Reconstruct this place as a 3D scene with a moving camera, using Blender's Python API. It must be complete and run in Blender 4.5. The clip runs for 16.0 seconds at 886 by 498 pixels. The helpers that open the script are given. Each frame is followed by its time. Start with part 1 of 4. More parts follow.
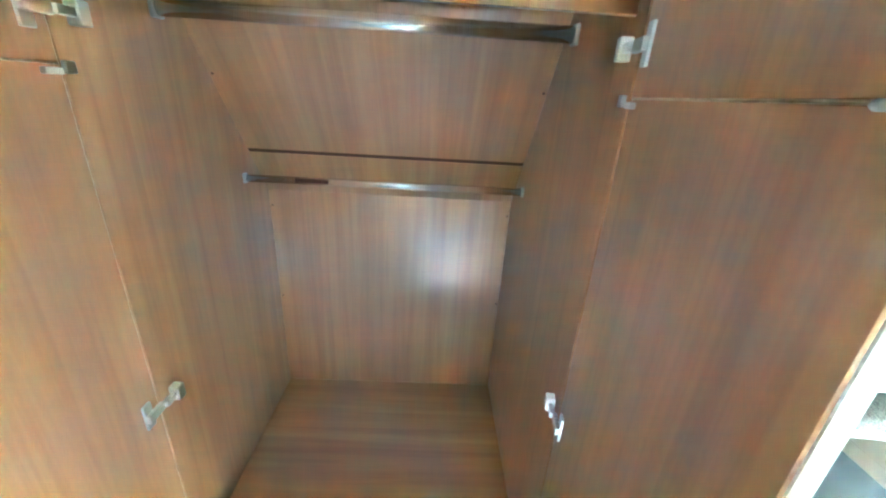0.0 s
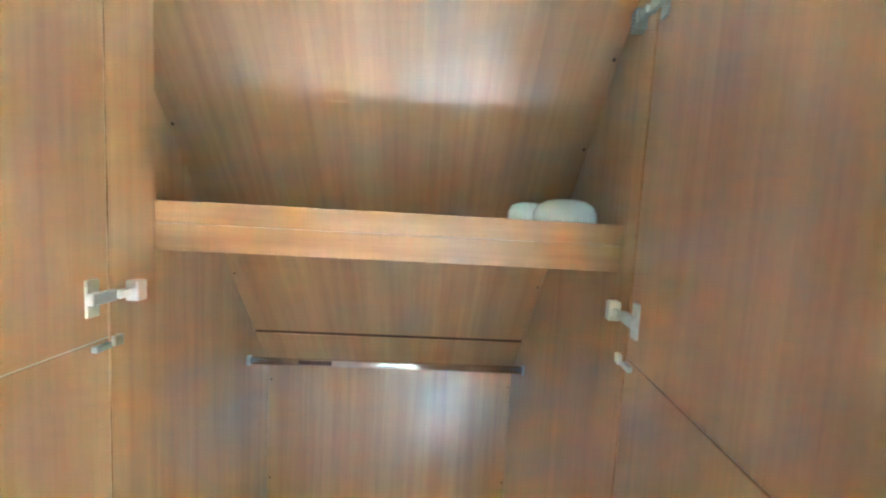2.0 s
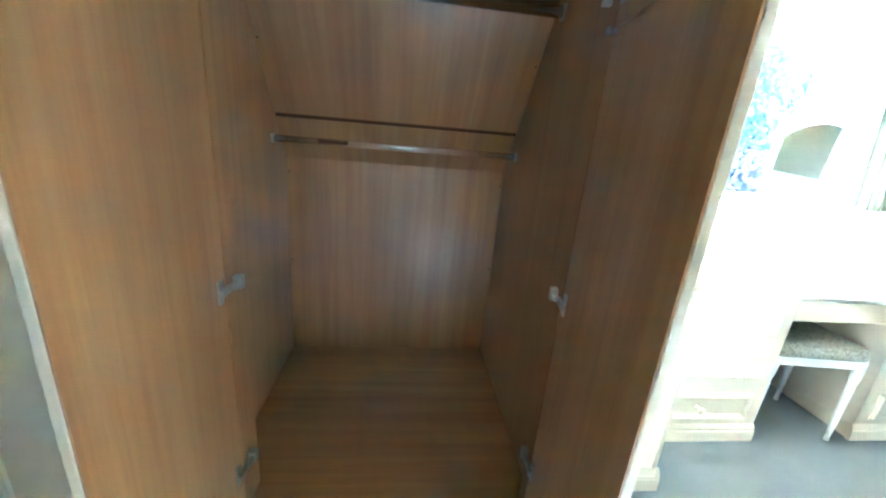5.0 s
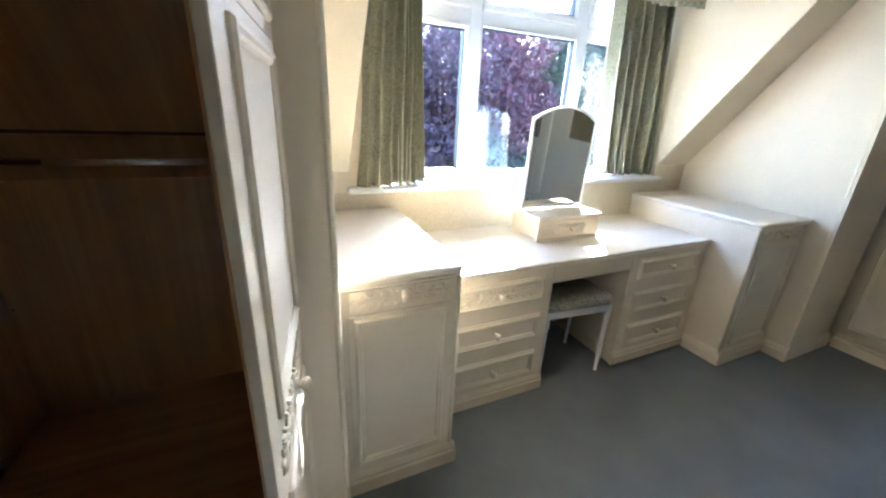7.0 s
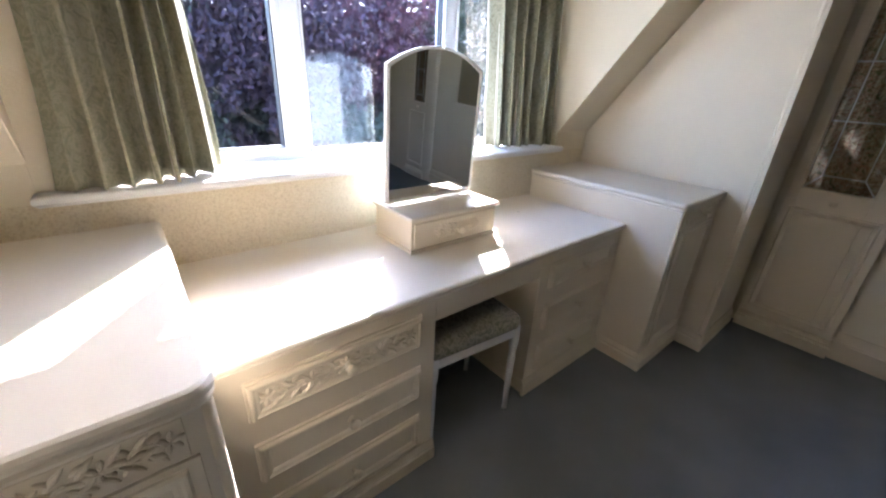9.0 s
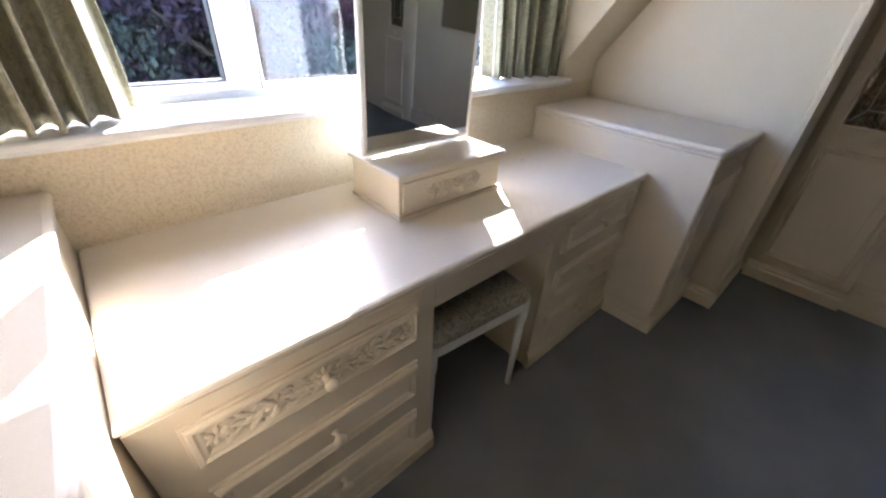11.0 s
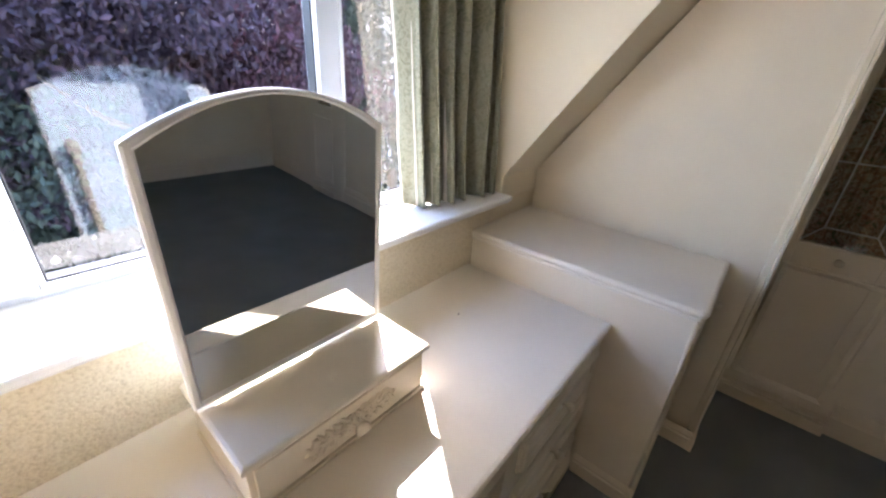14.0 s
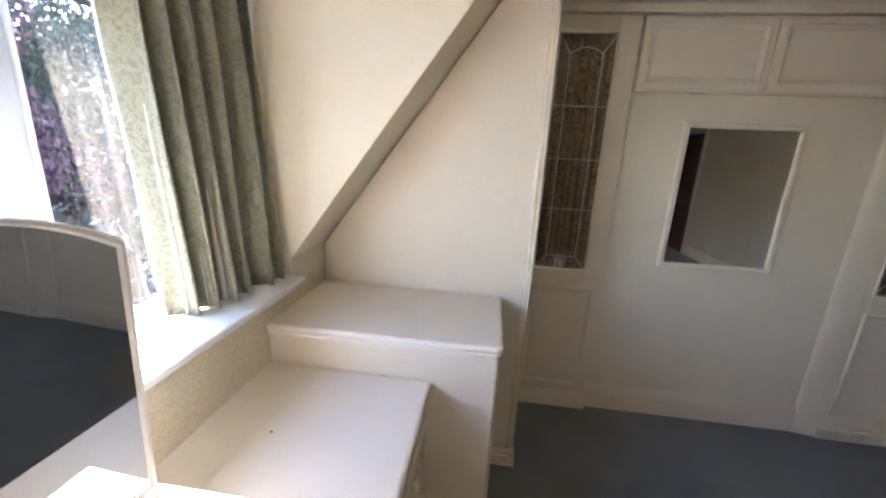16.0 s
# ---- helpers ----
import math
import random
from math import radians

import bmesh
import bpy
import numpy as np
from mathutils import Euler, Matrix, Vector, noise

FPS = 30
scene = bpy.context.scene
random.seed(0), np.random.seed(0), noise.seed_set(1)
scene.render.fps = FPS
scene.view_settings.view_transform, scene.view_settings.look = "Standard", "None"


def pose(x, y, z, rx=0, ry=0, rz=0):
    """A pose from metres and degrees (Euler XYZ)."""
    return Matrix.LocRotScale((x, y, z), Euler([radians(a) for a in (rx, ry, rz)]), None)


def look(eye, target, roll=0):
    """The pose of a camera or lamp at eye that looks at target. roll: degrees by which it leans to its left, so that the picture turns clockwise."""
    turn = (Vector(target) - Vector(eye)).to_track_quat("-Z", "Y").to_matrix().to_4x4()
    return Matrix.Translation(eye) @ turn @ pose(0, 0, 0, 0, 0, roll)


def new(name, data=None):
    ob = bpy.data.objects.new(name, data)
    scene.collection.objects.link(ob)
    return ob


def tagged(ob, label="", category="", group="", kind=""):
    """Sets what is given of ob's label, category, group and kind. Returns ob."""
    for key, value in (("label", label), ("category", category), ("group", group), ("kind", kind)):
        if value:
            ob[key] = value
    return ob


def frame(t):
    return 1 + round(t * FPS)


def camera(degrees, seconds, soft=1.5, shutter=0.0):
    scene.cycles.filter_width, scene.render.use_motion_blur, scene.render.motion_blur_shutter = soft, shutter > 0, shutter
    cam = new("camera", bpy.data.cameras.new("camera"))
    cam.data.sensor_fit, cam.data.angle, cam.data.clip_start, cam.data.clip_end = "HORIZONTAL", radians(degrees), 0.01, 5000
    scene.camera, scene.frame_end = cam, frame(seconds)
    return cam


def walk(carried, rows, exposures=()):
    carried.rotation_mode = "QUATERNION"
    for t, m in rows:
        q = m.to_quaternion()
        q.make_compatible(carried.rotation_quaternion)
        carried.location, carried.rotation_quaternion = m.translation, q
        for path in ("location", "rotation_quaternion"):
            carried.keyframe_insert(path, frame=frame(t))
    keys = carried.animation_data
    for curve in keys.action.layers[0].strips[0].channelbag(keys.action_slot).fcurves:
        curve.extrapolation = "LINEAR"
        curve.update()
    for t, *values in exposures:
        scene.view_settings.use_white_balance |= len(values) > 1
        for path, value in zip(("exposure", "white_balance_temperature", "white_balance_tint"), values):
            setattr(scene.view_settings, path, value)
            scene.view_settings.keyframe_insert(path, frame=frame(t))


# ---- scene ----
cam = camera(98.6, 16.0, soft=2.3)
PATH = [
    (0, (-0.689, -1.109, 1.503), (-0.616, 0.741, 0.748), 3.5),
    (0.3, (-0.694, -1.122, 1.55), (-0.608, 0.741, 0.827), 3.4),
    (0.6, (-0.698, -1.121, 1.616), (-0.609, 0.773, 0.981), 3.4),
    (1, (-0.707, -1.117, 1.687), (-0.623, 0.825, 1.215), 3.3),
    (1.5, (-0.723, -1.106, 1.726), (-0.635, 0.873, 1.456), 3.1),
    (2, (-0.741, -1.102, 1.741), (-0.652, 0.889, 1.574), 3.1),
    (2.5, (-0.76, -1.135, 1.7), (-0.664, 0.859, 1.587), 3.0),
    (3, (-0.779, -1.158, 1.612), (-0.687, 0.837, 1.503), 2.9),
    (3.5, (-0.817, -1.177, 1.469), (-0.725, 0.817, 1.357), 2.9),
    (3.8, (-0.845, -1.231, 1.355), (-0.725, 0.76, 1.212), 2.8),
    (4, (-0.855, -1.279, 1.282), (-0.721, 0.7, 1.032), 3.3),
    (4.2, (-0.867, -1.302, 1.246), (-0.719, 0.656, 0.864), 4.1),
    (6.3, (-0.573, -1.482, 1.384), (-0.069, 0.331, 0.706), 2.8),
    (6.6, (-0.482, -1.463, 1.41), (0.147, 0.306, 0.719), 2.5),
    (7, (-0.396, -1.409, 1.396), (0.402, 0.292, 0.712), 2.7),
    (7.5, (-0.272, -1.31, 1.394), (0.66, 0.314, 0.69), 2.6),
    (8, (-0.134, -1.121, 1.352), (0.92, 0.418, 0.631), 3.0),
    (8.4, (0.001, -1.026, 1.346), (1.123, 0.448, 0.593), 2.8),
    (9, (0.17, -0.89, 1.326), (1.351, 0.514, 0.528), 3.0),
    (9.5, (0.257, -0.772, 1.265), (1.455, 0.579, 0.404), 2.9),
    (12, (0.386, -0.629, 1.305), (1.533, 0.551, 0.168), 3.4),
    (12.5, (0.499, -0.591, 1.35), (1.658, 0.572, 0.208), 3.7),
    (13, (0.669, -0.478, 1.413), (1.855, 0.694, 0.309), 3.7),
    (13.5, (0.717, -0.422, 1.447), (2.031, 0.775, 0.53), 3.7),
    (14, (0.781, -0.329, 1.485), (2.186, 0.814, 0.636), 3.7),
    (14.5, (0.801, -0.239, 1.534), (2.394, 0.715, 0.792), 3.5),
    (15, (0.809, -0.235, 1.563), (2.56, 0.493, 0.927), 3.1),
    (15.3, (0.82, -0.232, 1.558), (2.638, 0.342, 0.955), 3.4),
    (16, (0.814, -0.268, 1.537), (2.735, -0.033, 1.031), 2.8),
]
walk(cam, [(t, look(eye, target, roll)) for t, eye, target, roll in PATH],
     exposures=[(0.0, 9.9, 4200, -4), (2.0, 9.85, 4420, -4), (3.5, 10.0, 4490, -3), (4.2, 9.55, 4190, -5),
                (6.3, 6.45, 5350, 10), (6.8, 5.75, 5450, 12), (7.5, 5.15, 5600, 14), (8.2, 4.85, 5600, 19),
                (9.5, 4.7, 5750, 20), (12.0, 4.5, 5950, 21), (14.0, 4.5, 6050, 21), (15.0, 4.8, 6050, 21),
                (16.0, 5.0, 6000, 21)])

# ---- light: sky and one sun through the dormer window ----
SUN = Vector((0.184, 0.255, 0.257)).normalized()      # towards the sun
world = bpy.data.worlds.new("world")
scene.world = world
world.use_nodes = True
sky = world.node_tree.nodes.new("ShaderNodeTexSky")
sky.sky_type, sky.sun_disc = "NISHITA", False
sky.sun_elevation = math.asin(SUN.z)
sky.sun_rotation = math.atan2(SUN.x, SUN.y)
background = world.node_tree.nodes["Background"]
background.inputs["Strength"].default_value = 0.15
world.node_tree.links.new(sky.outputs[0], background.inputs["Color"])
lamp = bpy.data.lights.new("sun", "SUN")
lamp.energy, lamp.angle, lamp.color = 2.1, radians(0.5), (1.0, 0.95, 0.87)
sun = new("sun", lamp)
sun.matrix_world = look(SUN * 20, (0, 0, 0))


# ---- materials ----
def material(name, color, rough=0.5, metal=0.0, spec=0.5):
    m = bpy.data.materials.new(name)
    m.use_nodes = True
    b = m.node_tree.nodes["Principled BSDF"]
    b.inputs["Base Color"].default_value = (*color, 1)
    b.inputs["Roughness"].default_value = rough
    b.inputs["Metallic"].default_value = metal
    b.inputs["Specular IOR Level"].default_value = spec
    return m


def tree_of(m):
    t = m.node_tree
    return t.nodes, t.links, t.nodes["Principled BSDF"]


def coords(m, scale=(1, 1, 1), kind="Object"):
    nodes, links, _ = tree_of(m)
    tc, mp = nodes.new("ShaderNodeTexCoord"), nodes.new("ShaderNodeMapping")
    mp.inputs["Scale"].default_value = scale
    links.new(tc.outputs[kind], mp.inputs["Vector"])
    return mp.outputs[0]


def noise_fac(m, vec, scale, detail=4.0, rough=0.55):
    nodes, links, _ = tree_of(m)
    n = nodes.new("ShaderNodeTexNoise")
    n.inputs["Scale"].default_value, n.inputs["Detail"].default_value, n.inputs["Roughness"].default_value = scale, detail, rough
    links.new(vec, n.inputs["Vector"])
    return n.outputs["Fac"]


def ramp(m, fac, stops):
    nodes, links, _ = tree_of(m)
    r = nodes.new("ShaderNodeValToRGB")
    while len(r.color_ramp.elements) < len(stops):
        r.color_ramp.elements.new(0.5)
    for e, (p, c) in zip(r.color_ramp.elements, stops):
        e.position, e.color = p, (*c, 1)
    links.new(fac, r.inputs["Fac"])
    return r.outputs["Color"]


def mixed(m, a, b, fac, blend="MIX"):
    nodes, links, _ = tree_of(m)
    x = nodes.new("ShaderNodeMix")
    x.data_type, x.blend_type = "RGBA", blend
    for sock, v in ((x.inputs[6], a), (x.inputs[7], b), (x.inputs[0], fac)):
        if isinstance(v, (int, float)):
            sock.default_value = v
        elif isinstance(v, tuple):
            sock.default_value = (*v, 1)
        else:
            links.new(v, sock)
    return x.outputs[2]


def bump(m, height, strength=0.2, distance=0.002):
    nodes, links, b = tree_of(m)
    n = nodes.new("ShaderNodeBump")
    n.inputs["Strength"].default_value, n.inputs["Distance"].default_value = strength, distance
    links.new(height, n.inputs["Height"])
    links.new(n.outputs[0], b.inputs["Normal"])


def set_color(m, color):
    nodes, links, b = tree_of(m)
    links.new(color, b.inputs["Base Color"])


def set_rough(m, fac, lo, hi):
    nodes, links, b = tree_of(m)
    r = nodes.new("ShaderNodeMapRange")
    r.inputs["To Min"].default_value, r.inputs["To Max"].default_value = lo, hi
    links.new(fac, r.inputs["Value"])
    links.new(r.outputs[0], b.inputs["Roughness"])


def painted(name, color, rough, grain=0.03, mottle=0.05):
    """Paint: slow mottling, faint brush grain, small roughness changes."""
    m = material(name, color, rough)
    v = coords(m)
    slow, fine = noise_fac(m, v, 2.2), noise_fac(m, v, 180.0, 2.0)
    dark = tuple(c * (1 - mottle * 1.6) for c in color)
    set_color(m, ramp(m, slow, [(0.3, dark), (0.7, color)]))
    set_rough(m, slow, rough - 0.06, rough + 0.08)
    bump(m, fine, grain, 0.001)
    return m


CREAM = painted("cream_lacquer", (0.81, 0.708, 0.540), 0.48)
CREAM_TOP = painted("cream_laminate", (0.80, 0.715, 0.575), 0.36)
CREAM_EDGE = painted("cream_moulding", (0.81, 0.708, 0.540), 0.46)
CARVED = painted("cream_carving", (0.80, 0.70, 0.54), 0.5)
WHITE_PLASTIC = painted("white_upvc", (0.75, 0.765, 0.785), 0.40)
WHITE_GLOSS = painted("white_gloss_paint", (0.80, 0.78, 0.74), 0.42)
WALL = painted("cream_wall_paint", (0.80, 0.705, 0.52), 0.75)
CEILING = painted("ceiling_paint", (0.85, 0.81, 0.73), 0.85)
GREY_WALL = painted("pale_stone_wall_paint", (0.80, 0.71, 0.535), 0.75)

WOODCHIP = material("woodchip_wallpaper", (0.70, 0.59, 0.40), 0.8)
_v = coords(WOODCHIP)
_chips = noise_fac(WOODCHIP, _v, 150.0, 3.0, 0.7)
set_color(WOODCHIP, ramp(WOODCHIP, _chips, [(0.34, (0.60, 0.50, 0.33)), (0.50, (0.72, 0.62, 0.44)), (0.68, (0.77, 0.68, 0.50))]))
bump(WOODCHIP, _chips, 0.5, 0.003)
CHEEK = painted("cream_woodchip_paint", (0.80, 0.705, 0.52), 0.75)
bump(CHEEK, noise_fac(CHEEK, coords(CHEEK), 120.0, 3.0, 0.7), 0.45, 0.003)


def wood(name, scale):
    """Beech-effect melamine: long grain streaks along one axis, slightly glossy."""
    m = material(name, (0.42, 0.19, 0.06), 0.3)
    v = coords(m, scale)
    broad, streak, fine = noise_fac(m, v, 4.0, 2.0), noise_fac(m, v, 13.0, 4.0, 0.55), noise_fac(m, v, 90.0, 3.0)
    base = ramp(m, streak, [(0.28, (0.40, 0.172, 0.047)), (0.5, (0.52, 0.248, 0.079)), (0.72, (0.62, 0.336, 0.120))])
    col = mixed(m, base, ramp(m, broad, [(0.35, (0.42, 0.194, 0.057)), (0.65, (0.56, 0.292, 0.098))]), 0.4)
    lines = noise_fac(m, v, 38.0, 3.0, 0.6)
    col = mixed(m, col, ramp(m, lines, [(0.36, (0.74, 0.64, 0.54)), (0.52, (1, 1, 1))]), 0.4, "MULTIPLY")
    col = mixed(m, col, ramp(m, fine, [(0.3, (0.80, 0.75, 0.70)), (0.6, (1, 1, 1))]), 0.45, "MULTIPLY")
    set_color(m, col)
    set_rough(m, streak, 0.29, 0.37)
    m.node_tree.nodes["Principled BSDF"].inputs["Specular IOR Level"].default_value = 1.0
    m.node_tree.nodes["Principled BSDF"].inputs["Coat Weight"].default_value = 0.6
    m.node_tree.nodes["Principled BSDF"].inputs["Coat Roughness"].default_value = 0.3
    bump(m, fine, 0.05, 0.0005)
    return m


WOOD = wood("beech_melamine_upright_grain", (1.0, 1.0, 0.035))
WOOD_WIDE = wood("beech_melamine_board_grain", (1.0, 0.03, 0.03))
WOOD_ALONG = wood("beech_melamine_long_grain", (0.035, 1.0, 1.0))
GROOVE = material("dark_joint", (0.10, 0.035, 0.012), 0.6)
SCREW = material("brown_screw_cap", (0.13, 0.06, 0.03), 0.5)
BUFF = material("tan_painted_metal", (0.42, 0.37, 0.28), 0.45)
CHROME = material("chrome", (0.82, 0.84, 0.86), 0.27, 1.0)
STEEL = material("nickel_hinge", (0.74, 0.74, 0.72), 0.3, 1.0)
MIRROR = material("mirror_glass", (0.71, 0.73, 0.71), 0.015, 1.0)
CERAMIC = material("white_china", (0.80, 0.82, 0.80), 0.18)
CATCH = material("white_plastic", (0.74, 0.76, 0.74), 0.35)
GASKET = material("black_rubber_gasket", (0.012, 0.012, 0.014), 0.5)
BACK_BOARD = painted("pale_blue_board", (0.60, 0.72, 0.78), 0.6)
LEAD = material("white_lead_came", (0.62, 0.62, 0.60), 0.4, 0.4)

CARPET = material("blue_grey_carpet", (0.10, 0.112, 0.118), 0.95, spec=0.1)
_v = coords(CARPET)
_pile, _wear = noise_fac(CARPET, _v, 420.0, 2.0), noise_fac(CARPET, _v, 3.0, 3.0)
_c = ramp(CARPET, _pile, [(0.3, (0.182, 0.193, 0.186)), (0.7, (0.362, 0.379, 0.366))])
set_color(CARPET, mixed(CARPET, _c, ramp(CARPET, _wear, [(0.3, (0.82, 0.82, 0.82)), (0.7, (1, 1, 1))]), 1.0, "MULTIPLY"))
bump(CARPET, _pile, 0.8, 0.006)


def damask(name, ground, leaf, dark):
    """Woven cloth with a scrolling leaf pattern."""
    m = material(name, ground, 0.85, spec=0.2)
    v = coords(m)
    nodes, links, b = tree_of(m)
    scroll = nodes.new("ShaderNodeTexNoise")
    scroll.inputs["Scale"].default_value, scroll.inputs["Detail"].default_value = 30.0, 1.5
    scroll.inputs["Distortion"].default_value = 1.9
    links.new(v, scroll.inputs["Vector"])
    pattern = ramp(m, scroll.outputs["Fac"], [(0.33, dark), (0.42, ground), (0.47, leaf), (0.54, leaf), (0.58, ground), (0.72, dark)])
    weave = noise_fac(m, v, 700.0, 1.0)
    set_color(m, mixed(m, pattern, ramp(m, weave, [(0.3, (0.75, 0.75, 0.75)), (0.7, (1, 1, 1))]), 0.7, "MULTIPLY"))
    bump(m, weave, 0.3, 0.001)
    return m


CURTAIN = damask("sage_damask", (0.285, 0.272, 0.178), (0.335, 0.320, 0.222), (0.232, 0.226, 0.146))
LINING = material("cream_lining", (0.72, 0.66, 0.54), 0.9)
CABINET_CLOTH = damask("red_and_green_floral_cloth", (0.44, 0.22, 0.16), (0.56, 0.53, 0.42), (0.17, 0.21, 0.12))
SEAT_CLOTH = damask("grey_floral_seat", (0.29, 0.27, 0.21), (0.39, 0.365, 0.28), (0.205, 0.20, 0.155))


def glass(name, tint, tone=1.0):
    """A thin pane: clear, with a mirror-like gloss that grows at a slant."""
    m = bpy.data.materials.new(name)
    m.use_nodes = True
    nodes, links = m.node_tree.nodes, m.node_tree.links
    nodes.clear()
    out, mix = nodes.new("ShaderNodeOutputMaterial"), nodes.new("ShaderNodeMixShader")
    clear, gloss, fresnel = nodes.new("ShaderNodeBsdfTransparent"), nodes.new("ShaderNodeBsdfGlossy"), nodes.new("ShaderNodeFresnel")
    clear.inputs[0].default_value = (*tint, 1)
    gloss.inputs["Roughness"].default_value = 0.0
    fresnel.inputs[0].default_value = tone
    links.new(fresnel.outputs[0], mix.inputs[0])
    links.new(clear.outputs[0], mix.inputs[1])
    links.new(gloss.outputs[0], mix.inputs[2])
    links.new(mix.outputs[0], out.inputs[0])
    return m


MAHOGANY = material("dark_mahogany", (0.055, 0.017, 0.012), 0.35)
set_color(MAHOGANY, ramp(MAHOGANY, noise_fac(MAHOGANY, coords(MAHOGANY, (1, 1, 0.05)), 25.0), [(0.3, (0.035, 0.011, 0.008)), (0.7, (0.075, 0.024, 0.016))]))
PANE = glass("double_glazing", (0.86, 0.89, 0.91), 1.9)
LEADED = glass("leaded_pane", (0.80, 0.77, 0.72), 1.4)
CLEAR = bpy.data.materials.new("clear_far_face")
CLEAR.use_nodes = True
CLEAR.node_tree.nodes.clear()
_o, _t = CLEAR.node_tree.nodes.new("ShaderNodeOutputMaterial"), CLEAR.node_tree.nodes.new("ShaderNodeBsdfTransparent")
CLEAR.node_tree.links.new(_t.outputs[0], _o.inputs[0])


def leafy(name, a, b):
    m = material(name, a, 0.6, spec=0.25)
    nodes, links, p = tree_of(m)
    g = nodes.new("ShaderNodeNewGeometry")
    set_color(m, ramp(m, g.outputs["Random Per Island"], [(0.0, a), (1.0, b)]))
    out = nodes["Material Output"]
    tr, mix = nodes.new("ShaderNodeBsdfTranslucent"), nodes.new("ShaderNodeMixShader")
    tr.inputs[0].default_value = (*b, 1)
    mix.inputs[0].default_value = 0.15
    links.new(p.outputs[0], mix.inputs[1])
    links.new(tr.outputs[0], mix.inputs[2])
    links.new(mix.outputs[0], out.inputs[0])
    return m


LEAF_GREEN = leafy("green_leaves", (0.010, 0.016, 0.011), (0.034, 0.048, 0.034))
LEAF_PURPLE = leafy("copper_leaves", (0.010, 0.008, 0.013), (0.040, 0.022, 0.034))
LEAF_RED = leafy("red_leaves", (0.014, 0.010, 0.014), (0.074, 0.026, 0.037))
LEAF_PALE = leafy("white_blossom", (0.20, 0.20, 0.19), (0.45, 0.44, 0.43))
BARK = material("bark", (0.10, 0.075, 0.055), 0.9)
bump(BARK, noise_fac(BARK, coords(BARK, (6, 6, 1.5)), 5.0), 0.7, 0.03)
LAWN = material("pale_paving", (0.42, 0.40, 0.36), 0.9)
set_color(LAWN, ramp(LAWN, noise_fac(LAWN, coords(LAWN), 1.4), [(0.3, (0.18, 0.18, 0.17)), (0.7, (0.27, 0.27, 0.25))]))


# ---- building helpers ----
def thing(name, at, label, category, group=""):
    ob = new(name)
    ob.empty_display_size = 0.1
    ob.matrix_basis = Matrix.Translation(at)
    return tagged(ob, label, category, group)


def link_mesh(name, bm, mat):
    bmesh.ops.recalc_face_normals(bm, faces=bm.faces[:])
    me = bpy.data.meshes.new(name)
    bm.to_mesh(me)
    bm.free()
    for mt in (mat if isinstance(mat, (list, tuple)) else [mat]):
        me.materials.append(mt)
    return new(name, me)


def part(name, bm, mat, parent, label=""):
    """One mesh, drawn in world coordinates, as a part of a thing or of a part."""
    ob = link_mesh(name, bm, mat)
    ob.parent = parent
    if parent.parent is None:
        ob.matrix_parent_inverse = parent.matrix_basis.inverted()
    return tagged(ob, label)


def setting(name, bm, mat, label="", category=""):
    return tagged(link_mesh(name, bm, mat), label, category, kind="structure")


def box(bm, x0, x1, y0, y1, z0, z1, bev=0.0, seg=2):
    vs = bmesh.ops.create_cube(bm, size=1.0, matrix=Matrix.LocRotScale(
        ((x0 + x1) / 2, (y0 + y1) / 2, (z0 + z1) / 2), None, (x1 - x0, y1 - y0, z1 - z0)))["verts"]
    if bev:
        es = list({e for v in vs for e in v.link_edges})
        bmesh.ops.bevel(bm, geom=es, offset=bev, segments=seg, profile=0.6, affect="EDGES")
    return bm


def boxed(*args, **kw):
    return box(bmesh.new(), *args, **kw)


def loft(bm, loops, caps=(True, True), close=True):
    """Joins rings of points into a skin."""
    rings = [[bm.verts.new(p) for p in loop] for loop in loops]
    n = len(rings[0])
    for a, b in zip(rings, rings[1:]):
        for i in range(n if close else n - 1):
            j = (i + 1) % n
            bm.faces.new((a[i], a[j], b[j], b[i]))
    if caps[0]:
        bm.faces.new(rings[0][::-1])
    if caps[1]:
        bm.faces.new(rings[-1])
    return bm


def one_glossy_face(ob, axis):
    """Only the face towards the room takes the gloss."""
    for p in ob.data.polygons:
        p.material_index = 0 if p.normal[axis] < -0.5 else 1
    return ob


def smooth(ob):
    for p in ob.data.polygons:
        p.use_smooth = True
    return ob


def prism(bm, outline, axis, a, b):
    """An outline of (u, v) drawn out along an axis from a to b."""
    put = {"x": lambda u, v, w: (w, u, v), "y": lambda u, v, w: (u, w, v), "z": lambda u, v, w: (u, v, w)}[axis]
    return loft(bm, [[put(u, v, a) for u, v in outline], [put(u, v, b) for u, v in outline]])


def ring(bm, place, u0, u1, v0, v1, profile):
    """A mitred frame: profile is (inset, height) from its outer edge inwards; place maps (u, v, height)."""
    loops = []
    for i, h in profile:
        loops.append([place(u0 + i, v0 + i, h), place(u1 - i, v0 + i, h), place(u1 - i, v1 - i, h), place(u0 + i, v1 - i, h)])
    return loft(bm, loops, caps=(False, False))


BEAD = [(0, -0.002), (0, 0.005), (0.004, 0.010), (0.010, 0.011), (0.015, 0.007), (0.021, 0.006), (0.026, 0.002), (0.028, -0.002)]


def front(y):
    """Places (u, v, height) on an upright face that looks towards -y."""
    return lambda u, v, h: (u, y - h, v)


def side(x):
    """Places (u, v, height) on an upright face that looks towards -x; u runs along y."""
    return lambda u, v, h: (x - h, u, v)


